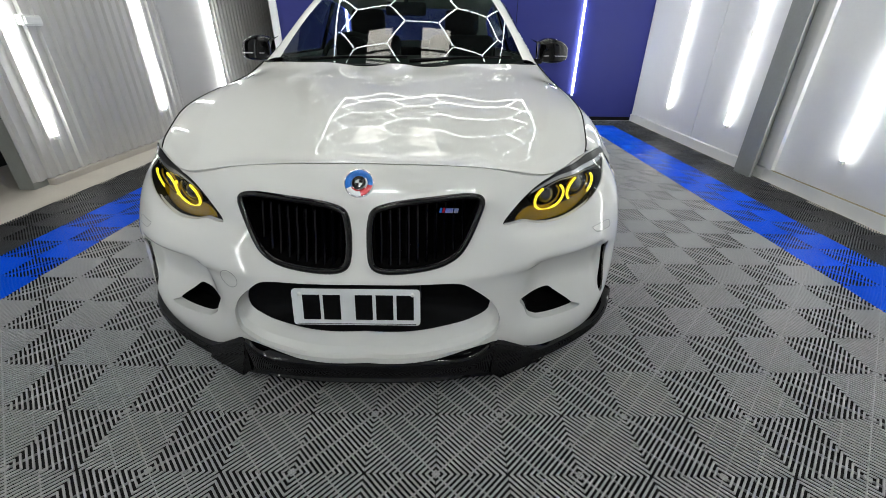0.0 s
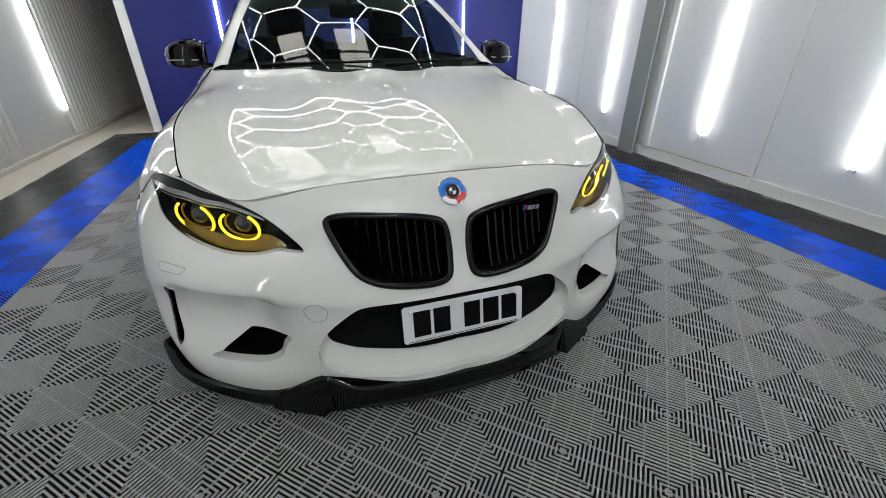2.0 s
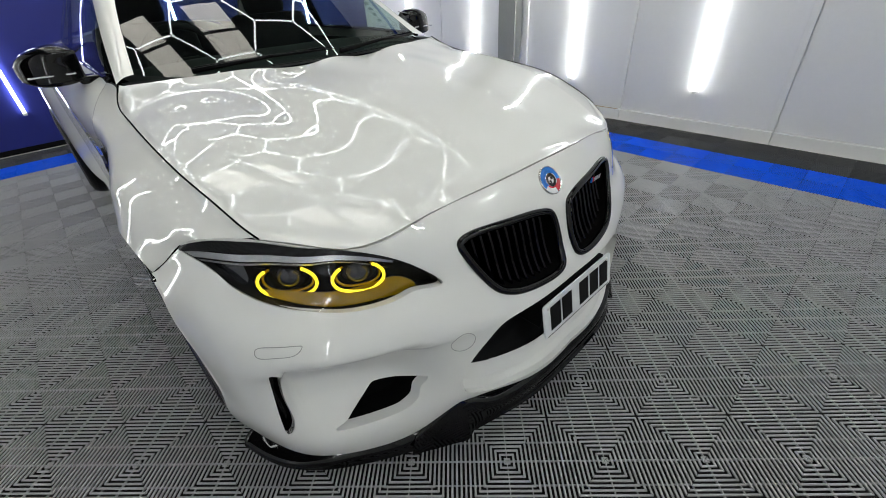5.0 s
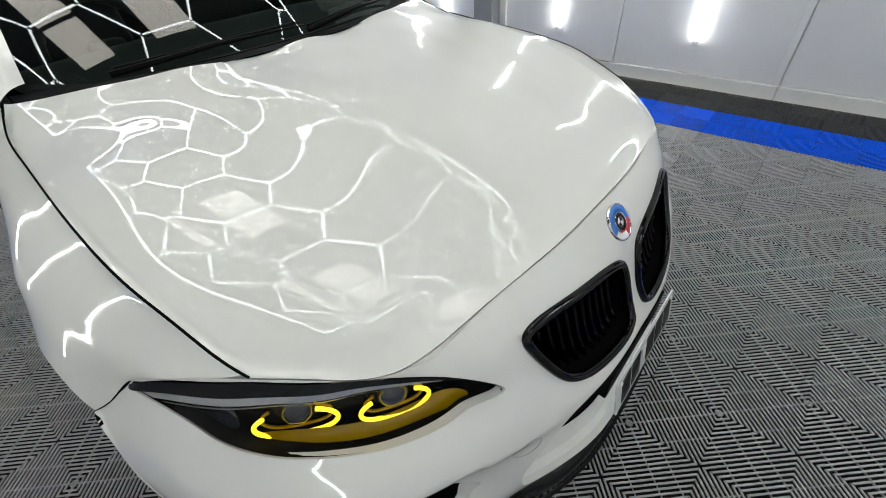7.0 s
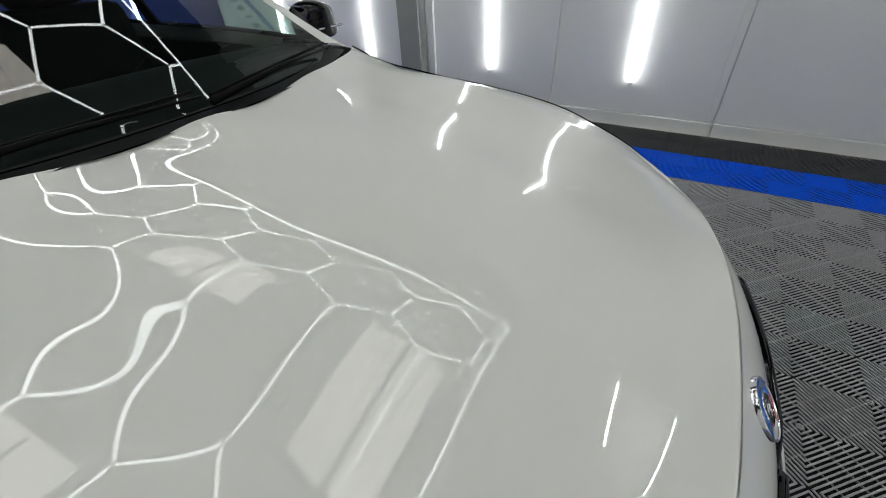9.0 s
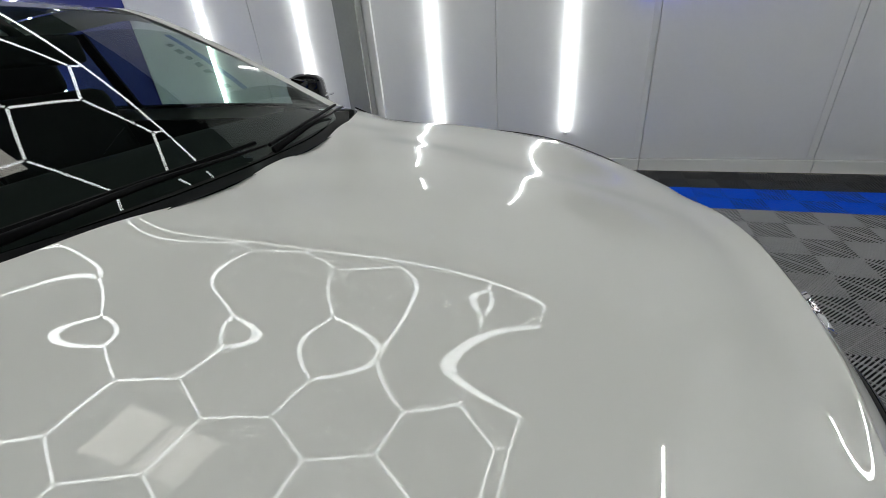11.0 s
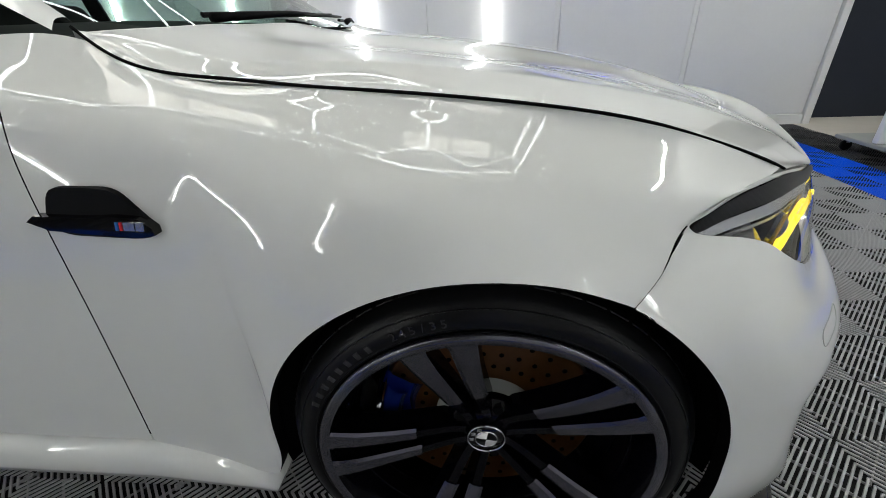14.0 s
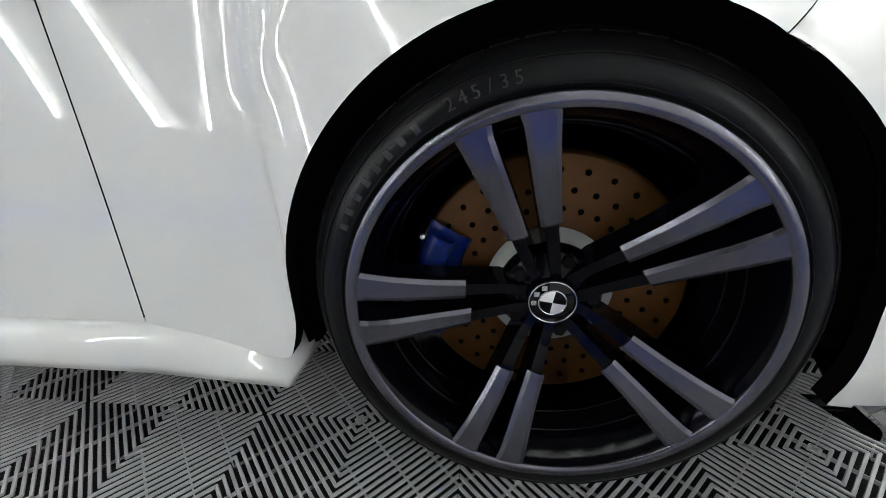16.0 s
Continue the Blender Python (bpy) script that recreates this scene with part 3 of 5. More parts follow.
R_FENDER = [
    [(.712, .655, .742), (.755, .705, .735), (.795, .760, .733), (.832, .826, .706), (.874, .857, .668), (.918, .900, .629)],
    [(.734, .750, .781), (.772, .800, .760), (.812, .845, .742), (.850, .880, .717), (.889, .915, .686), (.926, .940, .648)],
    [(.756, .900, .824), (.792, .930, .803), (.828, .960, .779), (.862, .985, .752), (.896, 1.00, .720), (.934, 1.015, .676)],
    [(.762, 1.070, .850), (.797, 1.075, .828), (.832, 1.080, .802), (.864, 1.090, .774), (.897, 1.10, .740), (.938, 1.095, .680)],
    [(.764, 1.220, .867), (.799, 1.220, .845), (.834, 1.220, .819), (.866, 1.220, .790), (.897, 1.22, .748), (.936, 1.218, .648)],
    [(.762, 1.350, .878), (.797, 1.345, .855), (.831, 1.340, .828), (.862, 1.335, .790), (.892, 1.335, .722), (.926, 1.335, .567)],
    [(.757, 1.480, .893), (.795, 1.440, .866), (.827, 1.430, .838), (.856, 1.425, .788), (.879, 1.42, .650), (.905, 1.425, .340)],
    [(.730, 1.630, .945), (.783, 1.560, .885), (.818, 1.510, .848), (.846, 1.500, .790), (.857, 1.49, .590), (.868, 1.470, .220)],
    [(.735, 1.790, .950), (.783, 1.740, .913), (.822, 1.685, .872), (.843, 1.678, .795), (.843, 1.69, .565), (.838, 1.715, .255)],
]
FENDER = Loft(R_FENDER, flare)

R_DOOR = [
    R_FENDER[-1],
    [(.735, 2.000, .975), (.795, 2.000, .945), (.850, 2.010, .870), (.858, 2.020, .780), (.845, 2.04, .550), (.838, 2.050, .255)],
    [(.735, 2.400, .985), (.795, 2.400, .955), (.852, 2.410, .880), (.862, 2.420, .780), (.848, 2.43, .550), (.838, 2.440, .255)],
    [(.725, 2.950, .990), (.790, 2.950, .965), (.850, 2.960, .900), (.868, 2.970, .780), (.858, 2.98, .550), (.845, 2.960, .255)],
]
DOOR = Loft(R_DOOR)
R_QUARTER = [
    R_DOOR[-1],
    [(.715, 3.250, .998), (.790, 3.250, .975), (.870, 3.260, .900), (.905, 3.270, .790), (.908, 3.30, .600), (.905, 3.330, .340)],
    [(.690, 3.600, 1.005), (.775, 3.600, .985), (.880, 3.620, .900), (.920, 3.640, .800), (.927, 3.66, .720), (.927, 3.700, .665)],
    [(.665, 3.950, 1.010), (.755, 3.950, .985), (.865, 3.960, .900), (.910, 3.970, .790), (.918, 3.98, .660), (.918, 4.040, .520)],
    [(.620, 4.250, 1.010), (.715, 4.260, .975), (.820, 4.270, .890), (.860, 4.280, .760), (.865, 4.29, .550), (.850, 4.290, .280)],
    [(.540, 4.450, 1.000), (.620, 4.460, .960), (.700, 4.480, .870), (.740, 4.510, .740), (.740, 4.52, .520), (.720, 4.480, .260)],
]
QUARTER = Loft(R_QUARTER)


def front_uv(x, z):
    """The (u, v) of the bumper that shows at x, z from straight ahead."""
    q = np.array((min(x / 0.95, 0.95), np.clip((z - 0.22) / 0.5, 0.02, 0.98)))
    for _ in range(25):
        e = 1e-3
        p = BUMPER(*q)[0]
        r = np.array((p[0] - x, p[2] - z))
        a, b = BUMPER(q[0] + e, q[1])[0], BUMPER(q[0], q[1] + e)[0]
        j = np.array([[a[0] - p[0], b[0] - p[0]], [a[2] - p[2], b[2] - p[2]]]) / e
        q = np.clip(q - np.clip(np.linalg.solve(j, r), -0.15, 0.15), 0.001, 0.999)
    return q


def front_loop(pts, n):
    return spline(np.array([front_uv(*p) for p in pts]), n, closed=True)


def other(loop):
    return loop * np.array((-1, 1))


KIDNEY = front_loop([(.350, .655), (.338, .668), (.29, .673), (.20, .668), (.12, .661), (.06, .649), (.036, .63), (.028, .58), (.030, .515),
                     (.046, .488), (.10, .481), (.20, .490), (.255, .505), (.295, .535), (.326, .59), (.343, .63)], 90)
half = [(.0, .446), (.13, .446), (.25, .443), (.30, .433), (.335, .408), (.372, .375), (.402, .335), (.418, .290), (.417, .255), (.404, .228), (.365, .208), (.32, .198), (.20, .196), (.0, .195)]
right = np.array([front_uv(max(x, 0.002), z) for x, z in half])
whole = np.vstack([right, other(right)[::-1][1:-1]])
whole[0, 0] = whole[len(half) - 1, 0] = 0
INTAKE = spline(whole, 140, closed=True)
FOG = front_loop([(.727, .232), (.700, .245), (.676, .262), (.616, .302), (.572, .313), (.492, .317), (.505, .285), (.520, .252), (.545, .232), (.577, .222), (.670, .221)], 60)
CURTAIN = loop_uv(BUMPER, [(.790, .548, .446), (.797, .555, .456), (.806, .565, .447), (.815, .572, .37), (.819, .562, .262), (.810, .552, .250), (.798, .545, .29), (.790, .545, .37)], 50)
HL_PTS = [(.414, .386, .586), (.46, .405, .584), (.492, .418, .582), (.525, .432, .572), (.57, .455, .566), (.62, .487, .566), (.68, .535, .577),
          (.745, .60, .602), (.790, .670, .645), (.816, .745, .683), (.832, .822, .703), (.822, .800, .716), (.79, .752, .729), (.75, .695, .733),
          (.708, .642, .731), (.65, .585, .716), (.60, .545, .706), (.55, .497, .692), (.50, .460, .668), (.455, .42, .635)]
HEADLIGHT = loop_uv(BUMPER, HL_PTS, 100)

# bumper skin, with its openings
edge_u = np.linspace(-1, 1, 170)
edge_v = np.linspace(0, 1, 60)
border = np.array([(u, 0) for u in edge_u] + [(1, v) for v in edge_v[1:]] + [(u, 1) for u in edge_u[::-1][1:]] + [(-1, v) for v in edge_v[::-1][1:-1]])
skin = cut_patch(BUMPER, border, [KIDNEY, other(KIDNEY), INTAKE, FOG, other(FOG), CURTAIN, other(CURTAIN), HEADLIGHT, other(HEADLIGHT)], KU, KV, 0.0125)


def rim_of(loop, depth, shrink=1.0, lift=0.0):
    """The loop in space, set back by depth along y and drawn in."""
    p = BUMPER(loop[:, 0], loop[:, 1]) + (lift * BUMPER.normal(loop[:, 0], loop[:, 1]) if lift else 0)
    c = p.mean(0)
    q = c + (p - c) * np.array((shrink, 1, shrink))
    q[:, 1] += depth
    return q


rims = []
for loop in (KIDNEY, other(KIDNEY), CURTAIN, other(CURTAIN), HEADLIGHT, other(HEADLIGHT)):
    rims.append(strip(rim_of(loop, 0), rim_of(loop, 0.018)))
front_bumper = piece("front_bumper", *join(skin, *rims), M_PAINT, car, "glossy white front bumper", True)


# lower intake: sloping shelf, mesh behind
def intake_inner(depth, k):
    p = BUMPER(INTAKE[:, 0], INTAKE[:, 1])
    q = p.copy()
    q[:, 2] = 0.444 - (0.444 - p[:, 2]) * (1 - 0.27 * k)
    q[:, 0] *= 1 - 0.07 * k
    q[:, 1] += depth
    return q


i0 = rim_of(INTAKE, 0)
shelf = join(strip(i0, intake_inner(0.016, 0.05)), strip(intake_inner(0.016, 0.05), intake_inner(0.030, 0.35)), strip(intake_inner(0.030, 0.35), intake_inner(0.046, 1)))
piece("intake_shelf", *shelf, M_PAINT, front_bumper, "white sloping shelf of the lower intake", True)


def filled(loop):
    n = len(loop)
    return np.vstack([loop, loop.mean(0)]), [(i, (i + 1) % n, n) for i in range(n)]


piece("intake_back", *filled(intake_inner(0.050, 0.97)), M_BLACK, front_bumper, "black lower grille mesh")
for side in (1, -1):
    f = FOG if side > 0 else other(FOG)
    a, b, c = rim_of(f, 0), rim_of(f, 0.03, 0.95), rim_of(f, 0.09, 0.85)
    piece("duct", *join(strip(a, b)), M_PAINT, front_bumper, "white edge of a bumper air duct", True)
    piece("duct_inner", *join(strip(b, c), filled(c)), M_VOID, front_bumper, "black air duct", True)
    f = CURTAIN if side > 0 else other(CURTAIN)
    piece("air_curtain", *join(strip(rim_of(f, 0.004), rim_of(f, 0.05)), filled(rim_of(f, 0.045))), M_GLOSS, front_bumper, "black vertical air slit", True)


# ---- bonnet, wings, doors, rear ----
def crease_x(y):
    """How far out the bonnet's outer crease runs."""
    return np.polyval([0.28506, -1.09771, 1.35258, -0.38246, 0.49177], y)


# control heights of the bonnet's skin: rows step outward from the middle, columns run from nose to scuttle
HEIGHT = np.array([
    [0.5874, 0.7422, 0.8250, 0.8711, 0.9153, 0.9062, 0.9824, 1.0334, 0.9418],
    [0.5530, 0.7466, 0.8211, 0.8725, 0.8979, 0.9350, 0.9412, 0.9971, 1.0647],
    [0.5966, 0.7300, 0.8164, 0.8686, 0.9072, 0.9272, 0.9496, 0.9720, 1.1563],
    [0.6211, 0.7275, 0.7948, 0.8483, 0.8876, 0.9350, 0.9424, 1.0466, 0.9081],
    [0.6009, 0.7134, 0.7942, 0.8428, 0.8778, 0.9017, 0.9554, 0.9982, 1.0307],
    [0.4091, 0.7085, 0.7894, 0.8461, 0.8816, 0.9120, 0.9199, 1.0266, 0.9229],
    [0.7460, 0.6646, 0.7884, 0.8403, 0.8832, 0.9052, 0.9339, 0.9784, 0.9984],
    [0.7545, 0.6329, 0.7658, 0.8414, 0.8705, 0.9105, 0.8880, 0.9927, 0.9063],
    [0.7237, 0.6489, 0.7435, 0.8325, 0.8617, 0.8624, 0.8923, 0.9157, 1.0249],
    [0.7626, 0.6200, 0.7270, 0.8061, 0.8148, 0.8887, 0.8048, 0.8849, 0.7874],
])


def bspline(u, n):
    """Uniform cubic B-spline weights of n controls at u in 0..1."""
    u = np.clip(u, 0, 1) * (n - 3)
    i = np.minimum(u.astype(int), n - 4)
    f = u - i
    out = np.zeros((len(u), n))
    for k, w in enumerate(((1 - f) ** 3, 3 * f ** 3 - 6 * f ** 2 + 4, -3 * f ** 3 + 3 * f ** 2 + 3 * f + 1, f ** 3)):
        out[np.arange(len(u)), i + k] += w / 6
    return out


def skin_height(x, y):
    """Height of the bonnet: a smooth skin with raised middle, folded down outside its crease."""
    a = bspline((x + 0.8) / 1.6, 19)
    a = np.stack([a[:, 9]] + [a[:, 9 + k] + a[:, 9 - k] for k in range(1, 10)], 1)
    b = bspline((y - 0.44) / 1.22, 9)
    d = np.abs(x) - crease_x(y)
    return np.einsum("ni,ij,nj->n", a, HEIGHT, b) - 0.003 * np.logaddexp(0, d / 0.003) * (0.1201 - 0.0257 * (y - 1))


def dome(p):
    """Lay the fitted skin on the bonnet, flush with bumper and wings along its edges."""
    p = p.copy()
    x, y = np.abs(p[:, 0]), p[:, 1]
    z = skin_height(x, y)
    ahead = y - np.interp(x, [0, 0.2, 0.4, 0.55, 0.64, 0.708], [0.420, 0.428, 0.458, 0.496, 0.57, 0.645])
    beside = np.interp(y, [0.645, 0.70, 0.80, 0.94, 1.18, 1.40, 1.54, 1.64], [0.708, 0.725, 0.742, 0.76, 0.765, 0.762, 0.755, 0.72]) - x
    p[:, 2] += (z - p[:, 2]) * step(ahead / np.interp(x, [0.3, 0.55], [0.11, 0.055])) * step(beside / 0.02)
    return p


v, f = BONNET.grid(261, 171, u1=0.9945, v0=0.004)
v = dome(v)
N = 261
ring = [i for i in range(N)] + [j * N + N - 1 for j in range(1, 171)] + [170 * N + i for i in range(N - 2, -1, -1)] + [j * N for j in range(169, 0, -1)]
low = v[ring] * np.array((0.996, 1, 1)) + np.array((0, 0.003, -0.016))
k = len(v)
flange = [(ring[i], ring[(i + 1) % len(ring)], k + (i + 1) % len(ring), k + i) for i in range(len(ring))]
bonnet = piece("bonnet", np.vstack([v, low]), list(f) + flange, M_PAINT, car, "glossy white bonnet with raised middle", True)
v, f = BONNET.grid(61, 41, lift=-0.030)
# white ledge of the bumper under the bonnet's front edge
for side in (1, -1):
    xs = np.linspace(0.0, 0.704, 70)
    be, ne = BUMPER(np.linspace(0, 0.68, 120), np.ones(120)), BONNET(np.linspace(0, 1, 120), np.full(120, 0.004))
    be, ne = [np.stack([xs, np.interp(xs, q[:, 0], q[:, 1]), np.interp(xs, q[:, 0], q[:, 2])], 1) for q in (be, ne)]
    a, b = strip((be - (0, 0.002, 0.003)) * (side, 1, 1), (ne + (0, 0.012, -0.006)) * (side, 1, 1), False)
    piece("bonnet_rest", *outward(a, b), M_PAINT, front_bumper, "white ledge under the bonnet edge", True)
for side in (1, -1):
    e = BONNET(np.full(90, 0.9985), np.linspace(0.01, 0.995, 90))
    e[:, 2] += 0.005 * step((np.linspace(0.01, 0.995, 90) - 0.62) / 0.12)
    piece("bonnet_gap", *tube(e * (side, 1, 1), 0.0023, 6), M_VOID, bonnet, "dark gap along the bonnet", True)
piece("bay_lining", v, f, M_VOID, car, "black lining under the bonnet gap", True)


ARCH = []     # lower edge of the front wing, filled as it is built


def wing(surface, name, label, nu, nv, side, v1=1.0, mat=M_PAINT):
    p, f = surface.grid(nu, nv, full=False, v1=v1)
    if surface.shape:
        # ease out ripples along the panel, then lay the arch band on it
        q = Loft(surface.p)(*[a.ravel() for a in np.meshgrid(np.linspace(0, 1, nu), np.linspace(0, v1, nv))]).reshape(nv, nu, 3)
        u = np.linspace(0, 1, nu)
        ease = np.clip(u / 0.06, 0, 1)[None, :]
        tall = ease * np.clip((0.75 - u) / 0.3, 0, 1)[None, :]
        for _ in range(260):
            d = 0.25 * (q[:-2] + q[2:] - 2 * q[1:-1])
            q[1:-1, :, 0] += d[:, :, 0] * ease
            q[1:-1, :, 2] += d[:, :, 2] * tall
        vf = np.linspace(0, 1, nv)
        mid = (np.clip(u / 0.12, 0, 1) * np.clip((1 - u) / 0.12, 0, 1))[None, 1:-1, None] * (np.clip(vf / 0.06, 0, 1) * np.clip((1 - vf) / 0.06, 0, 1))[:, None, None]
        for _ in range(40):
            q[:, 1:-1] += 0.25 * (q[:, :-2] + q[:, 2:] - 2 * q[:, 1:-1]) * mid
        for _ in range(120):
            q[1:-1, 1:-1, 0] += 0.25 * (q[:-2, 1:-1, 0] + q[2:, 1:-1, 0] - 2 * q[1:-1, 1:-1, 0]) * mid[1:-1, :, 0]
        # the lower edge follows the round of the arch
        c = q[:, -1, 1:] - np.array((1.07, 0.326))
        r = np.hypot(c[:, 0], c[:, 1])
        on = step((q[:, -1, 2] - 0.24) / 0.08) * step((0.43 - r) / 0.05)
        q[:, :, 1:] += ((0.3515 / r - 1) * on)[:, None, None] * c[:, None, :] * (np.clip((u - 0.55) / 0.45, 0, 1) ** 2)[None, :, None]
        p, f = outward(surface.shape(q.reshape(-1, 3)), f)
        ARCH[:] = [tuple(e) for e in p.reshape(nv, nu, 3)[:int(nv * 0.875), -1]]
    if side < 0:
        p, f = mirrored((p, f))
    return piece(name, p, f, mat, car, label, True)


for side in (1, -1):
    w = wing(FENDER, "front_wing", "glossy white front wing with flared wheel arch", 60, 110, side, 0.9985)
    EDGE = list(ARCH)
    wing(DOOR, "door", "glossy white long coupe door", 40, 60, side, 0.9985)
    wing(QUARTER, "rear_wing", "glossy white wide rear wing", 40, 70, side)
    # thin folded lip round the front arch
    q = np.array(EDGE)
    qb = BUMPER(np.ones(50), np.linspace(0.0, 7 / 9, 50))
    arch = np.vstack([qb, q[1:]])
    inner = arch - np.array((0.028, 0, 0))
    a, b = strip(arch * (side, 1, 1), inner * (side, 1, 1), False)
    piece("arch_lip", a, b, M_VOID, w, "dark folded edge of the arch", True)
    # joint between bumper and wing
    j = FENDER(np.linspace(.6, 1, 24), np.zeros(24)) * (side, 1, 1)
    piece("panel_joint", *tube(j, .0014, 5), M_VOID, w, "thin dark panel joint", True)
    # dark joint behind the door gap
    g = np.stack([DOOR(np.linspace(0, 1, 30), np.full(30, 0.0)), DOOR(np.linspace(0, 1, 30), np.full(30, 0.02))])
    a, b = strip(g[0] * (side, 1, 1) - (side * 0.012, 0.01, 0), g[1] * (side, 1, 1) - (side * 0.012, -0.01, 0), False)
    piece("door_joint", a, b, M_VOID, w)
    lin = lathe([(0.362, x) for x in np.linspace(0.50, 0.862, 6)] + [(0.10, 0.50)], 40, "x", (-0.22, math.pi + 0.16))
    lin = [(x * side, y + 1.07, z + 0.325) for x, y, z in lin[0]], lin[1]
    piece("arch_liner", *lin, M_VOID, car, "black wheel arch liner", True)
    lin = lathe([(0.375, x) for x in np.linspace(0.50, 0.90, 6)] + [(0.10, 0.50)], 40, "x", (-0.2, math.pi + 0.2))
    lin = [(x * side, y + 3.763, z + 0.33) for x, y, z in lin[0]], lin[1]
    piece("arch_liner", *lin, M_VOID, car, "black wheel arch liner", True)
    # sill
    n = 60
    ys = np.linspace(1.452, 3.42, n)
    sec = [(.800, .262), (.838, .252), (.853, .243), (.862, .222), (.866, .190), (.860, .168), (.835, .158), (.74, .155)]
    vs = []
    for y in ys:
        t = np.clip((1.72 - y) / 0.27, 0, 1)
        for x, z in sec:
            vs.append((side * (x + 0.012 * t * (x > 0.83)), y + 0.04 * (0.25 - z) / 0.1 * t * 0.5, z - 0.030 * t * t * (z > 0.2) - 0.004 * t))
    m = len(sec)
    fs = [(i * m + j, i * m + j + 1, (i + 1) * m + j + 1, (i + 1) * m + j) for i in range(n - 1) for j in range(m - 1)] + [tuple(range(m))]
    piece("sill", *outward(vs, fs, (0, 2.3, 0.25)), M_PAINT, car, "white side skirt", True)
    # wing vent
    def gill(a, b, d, side=side):
        return (side * (0.8545 - 0.055 * max(0, a - 1.5) + d), a, b)
    vent = thing("wing_vent", "", "")
    vent.parent = car
    tagged(vent, "black wing vent with a model badge")
    o = spline([(1.668, .722), (1.660, .745), (1.640, .771), (1.60, .774), (1.555, .771), (1.530, .750), (1.507, .722), (1.509, .712), (1.53, .703), (1.60, .704), (1.645, .707)], 44, closed=True)
    piece("recess", *outward(*slab(o, -0.02, 0.0035, gill), (0, 1.6, 0.74)), M_BLACK, vent)
    o = [(1.690, .728), (1.676, .737), (1.60, .736), (1.555, .738), (1.520, .736), (1.503, .722), (1.503, .712), (1.53, .708), (1.60, .712), (1.66, .716)]
    piece("blade", *outward(*slab(o, -0.01, 0.013, gill), (0, 1.6, 0.74)), M_GLOSS, vent, "gloss black vent blade")
    for k2, (mat, w2) in enumerate(((M_BADGE_B, .004), (M_BADGE_R, .004), (M_CHROME, .016), (M_CHROME, .012))):
        a0 = 1.556 - (0.0, .006, .012, .030)[k2]
        o = [(a0, .719), (a0 - w2, .719), (a0 - w2 - .003, .731), (a0 - .003, .731)]
        piece("badge_bar", *outward(*slab(o, 0.012, 0.0145, gill), (0, 1.6, 0.74)), mat, vent)

# rear end
R_BOOT = [
    [(0, 4.02, 1.055), (.25, 4.01, 1.05), (.45, 3.98, 1.035), (.62, 3.90, 1.010)],
    [(0, 4.22, 1.060), (.25, 4.21, 1.058), (.45, 4.19, 1.045), (.64, 4.15, 1.008)],
    [(0, 4.42, 1.055), (.25, 4.41, 1.052), (.42, 4.39, 1.040), (.57, 4.36, 1.005)],
]
BOOT = Loft(R_BOOT)
piece("boot_lid", *BOOT.grid(41, 21), M_PAINT, car, "white boot lid", True)
R_TAIL = [
    [(0, 4.42, 1.055), (.25, 4.41, 1.052), (.42, 4.40, 1.035), (.545, 4.45, 1.000), (.62, 4.46, .96)],
    [(0, 4.50, .90), (.25, 4.50, .90), (.45, 4.49, .89), (.62, 4.48, .88), (.705, 4.478, .87)],
    [(0, 4.53, .70), (.25, 4.53, .70), (.48, 4.525, .70), (.66, 4.515, .70), (.742, 4.510, .70)],
    [(0, 4.53, .45), (.25, 4.53, .45), (.48, 4.525, .45), (.66, 4.515, .45), (.735, 4.515, .45)],
    [(0, 4.46, .24), (.25, 4.46, .24), (.48, 4.46, .24), (.64, 4.47, .25), (.72, 4.48, .26)],
]
piece("rear_bumper", *Loft(R_TAIL).grid(41, 31), M_PAINT, car, "white rear bumper and tail panel", True)
piece("underbody", *join(box(-.78, .78, 1.45, 4.42, .17, .24, .02), box(-.48, .48, .62, 1.446, .17, .24, .02)), M_VOID, car, "black underbody")
for side in (1, -1):
    piece("tail_light", *box(*sorted((side * .44, side * .70)), 4.47, 4.535, .76, .88, 0.02), material("tail_red", (0.25, 0.01, 0.01), 0.15, coat=1), car, "red tail light")

# ---- glasshouse ----
R_SCREEN = [
    [(0, 1.470, .962), (.25, 1.490, .962), (.48, 1.575, .960), (.655, 1.700, .955)],
    [(0, 1.850, 1.165), (.22, 1.862, 1.16), (.42, 1.915, 1.146), (.580, 2.000, 1.122)],
    [(0, 2.220, 1.335), (.20, 2.227, 1.33), (.37, 2.255, 1.318), (.500, 2.305, 1.300)],
]


def pane_curve(p):
    """Draw the pane to its true bow."""
    x, y = p[:, 0], p[:, 1]
    z = sum(c * (x / 0.6) ** (2 * i) * ((y - 1.9) / 0.4) ** j for c, (i, j) in zip(BOW, ((0, 0), (0, 1), (0, 2), (1, 0), (1, 1), (1, 2), (2, 0), (2, 1), (2, 2), (3, 0))))
    p[:, 2] = z
    return p


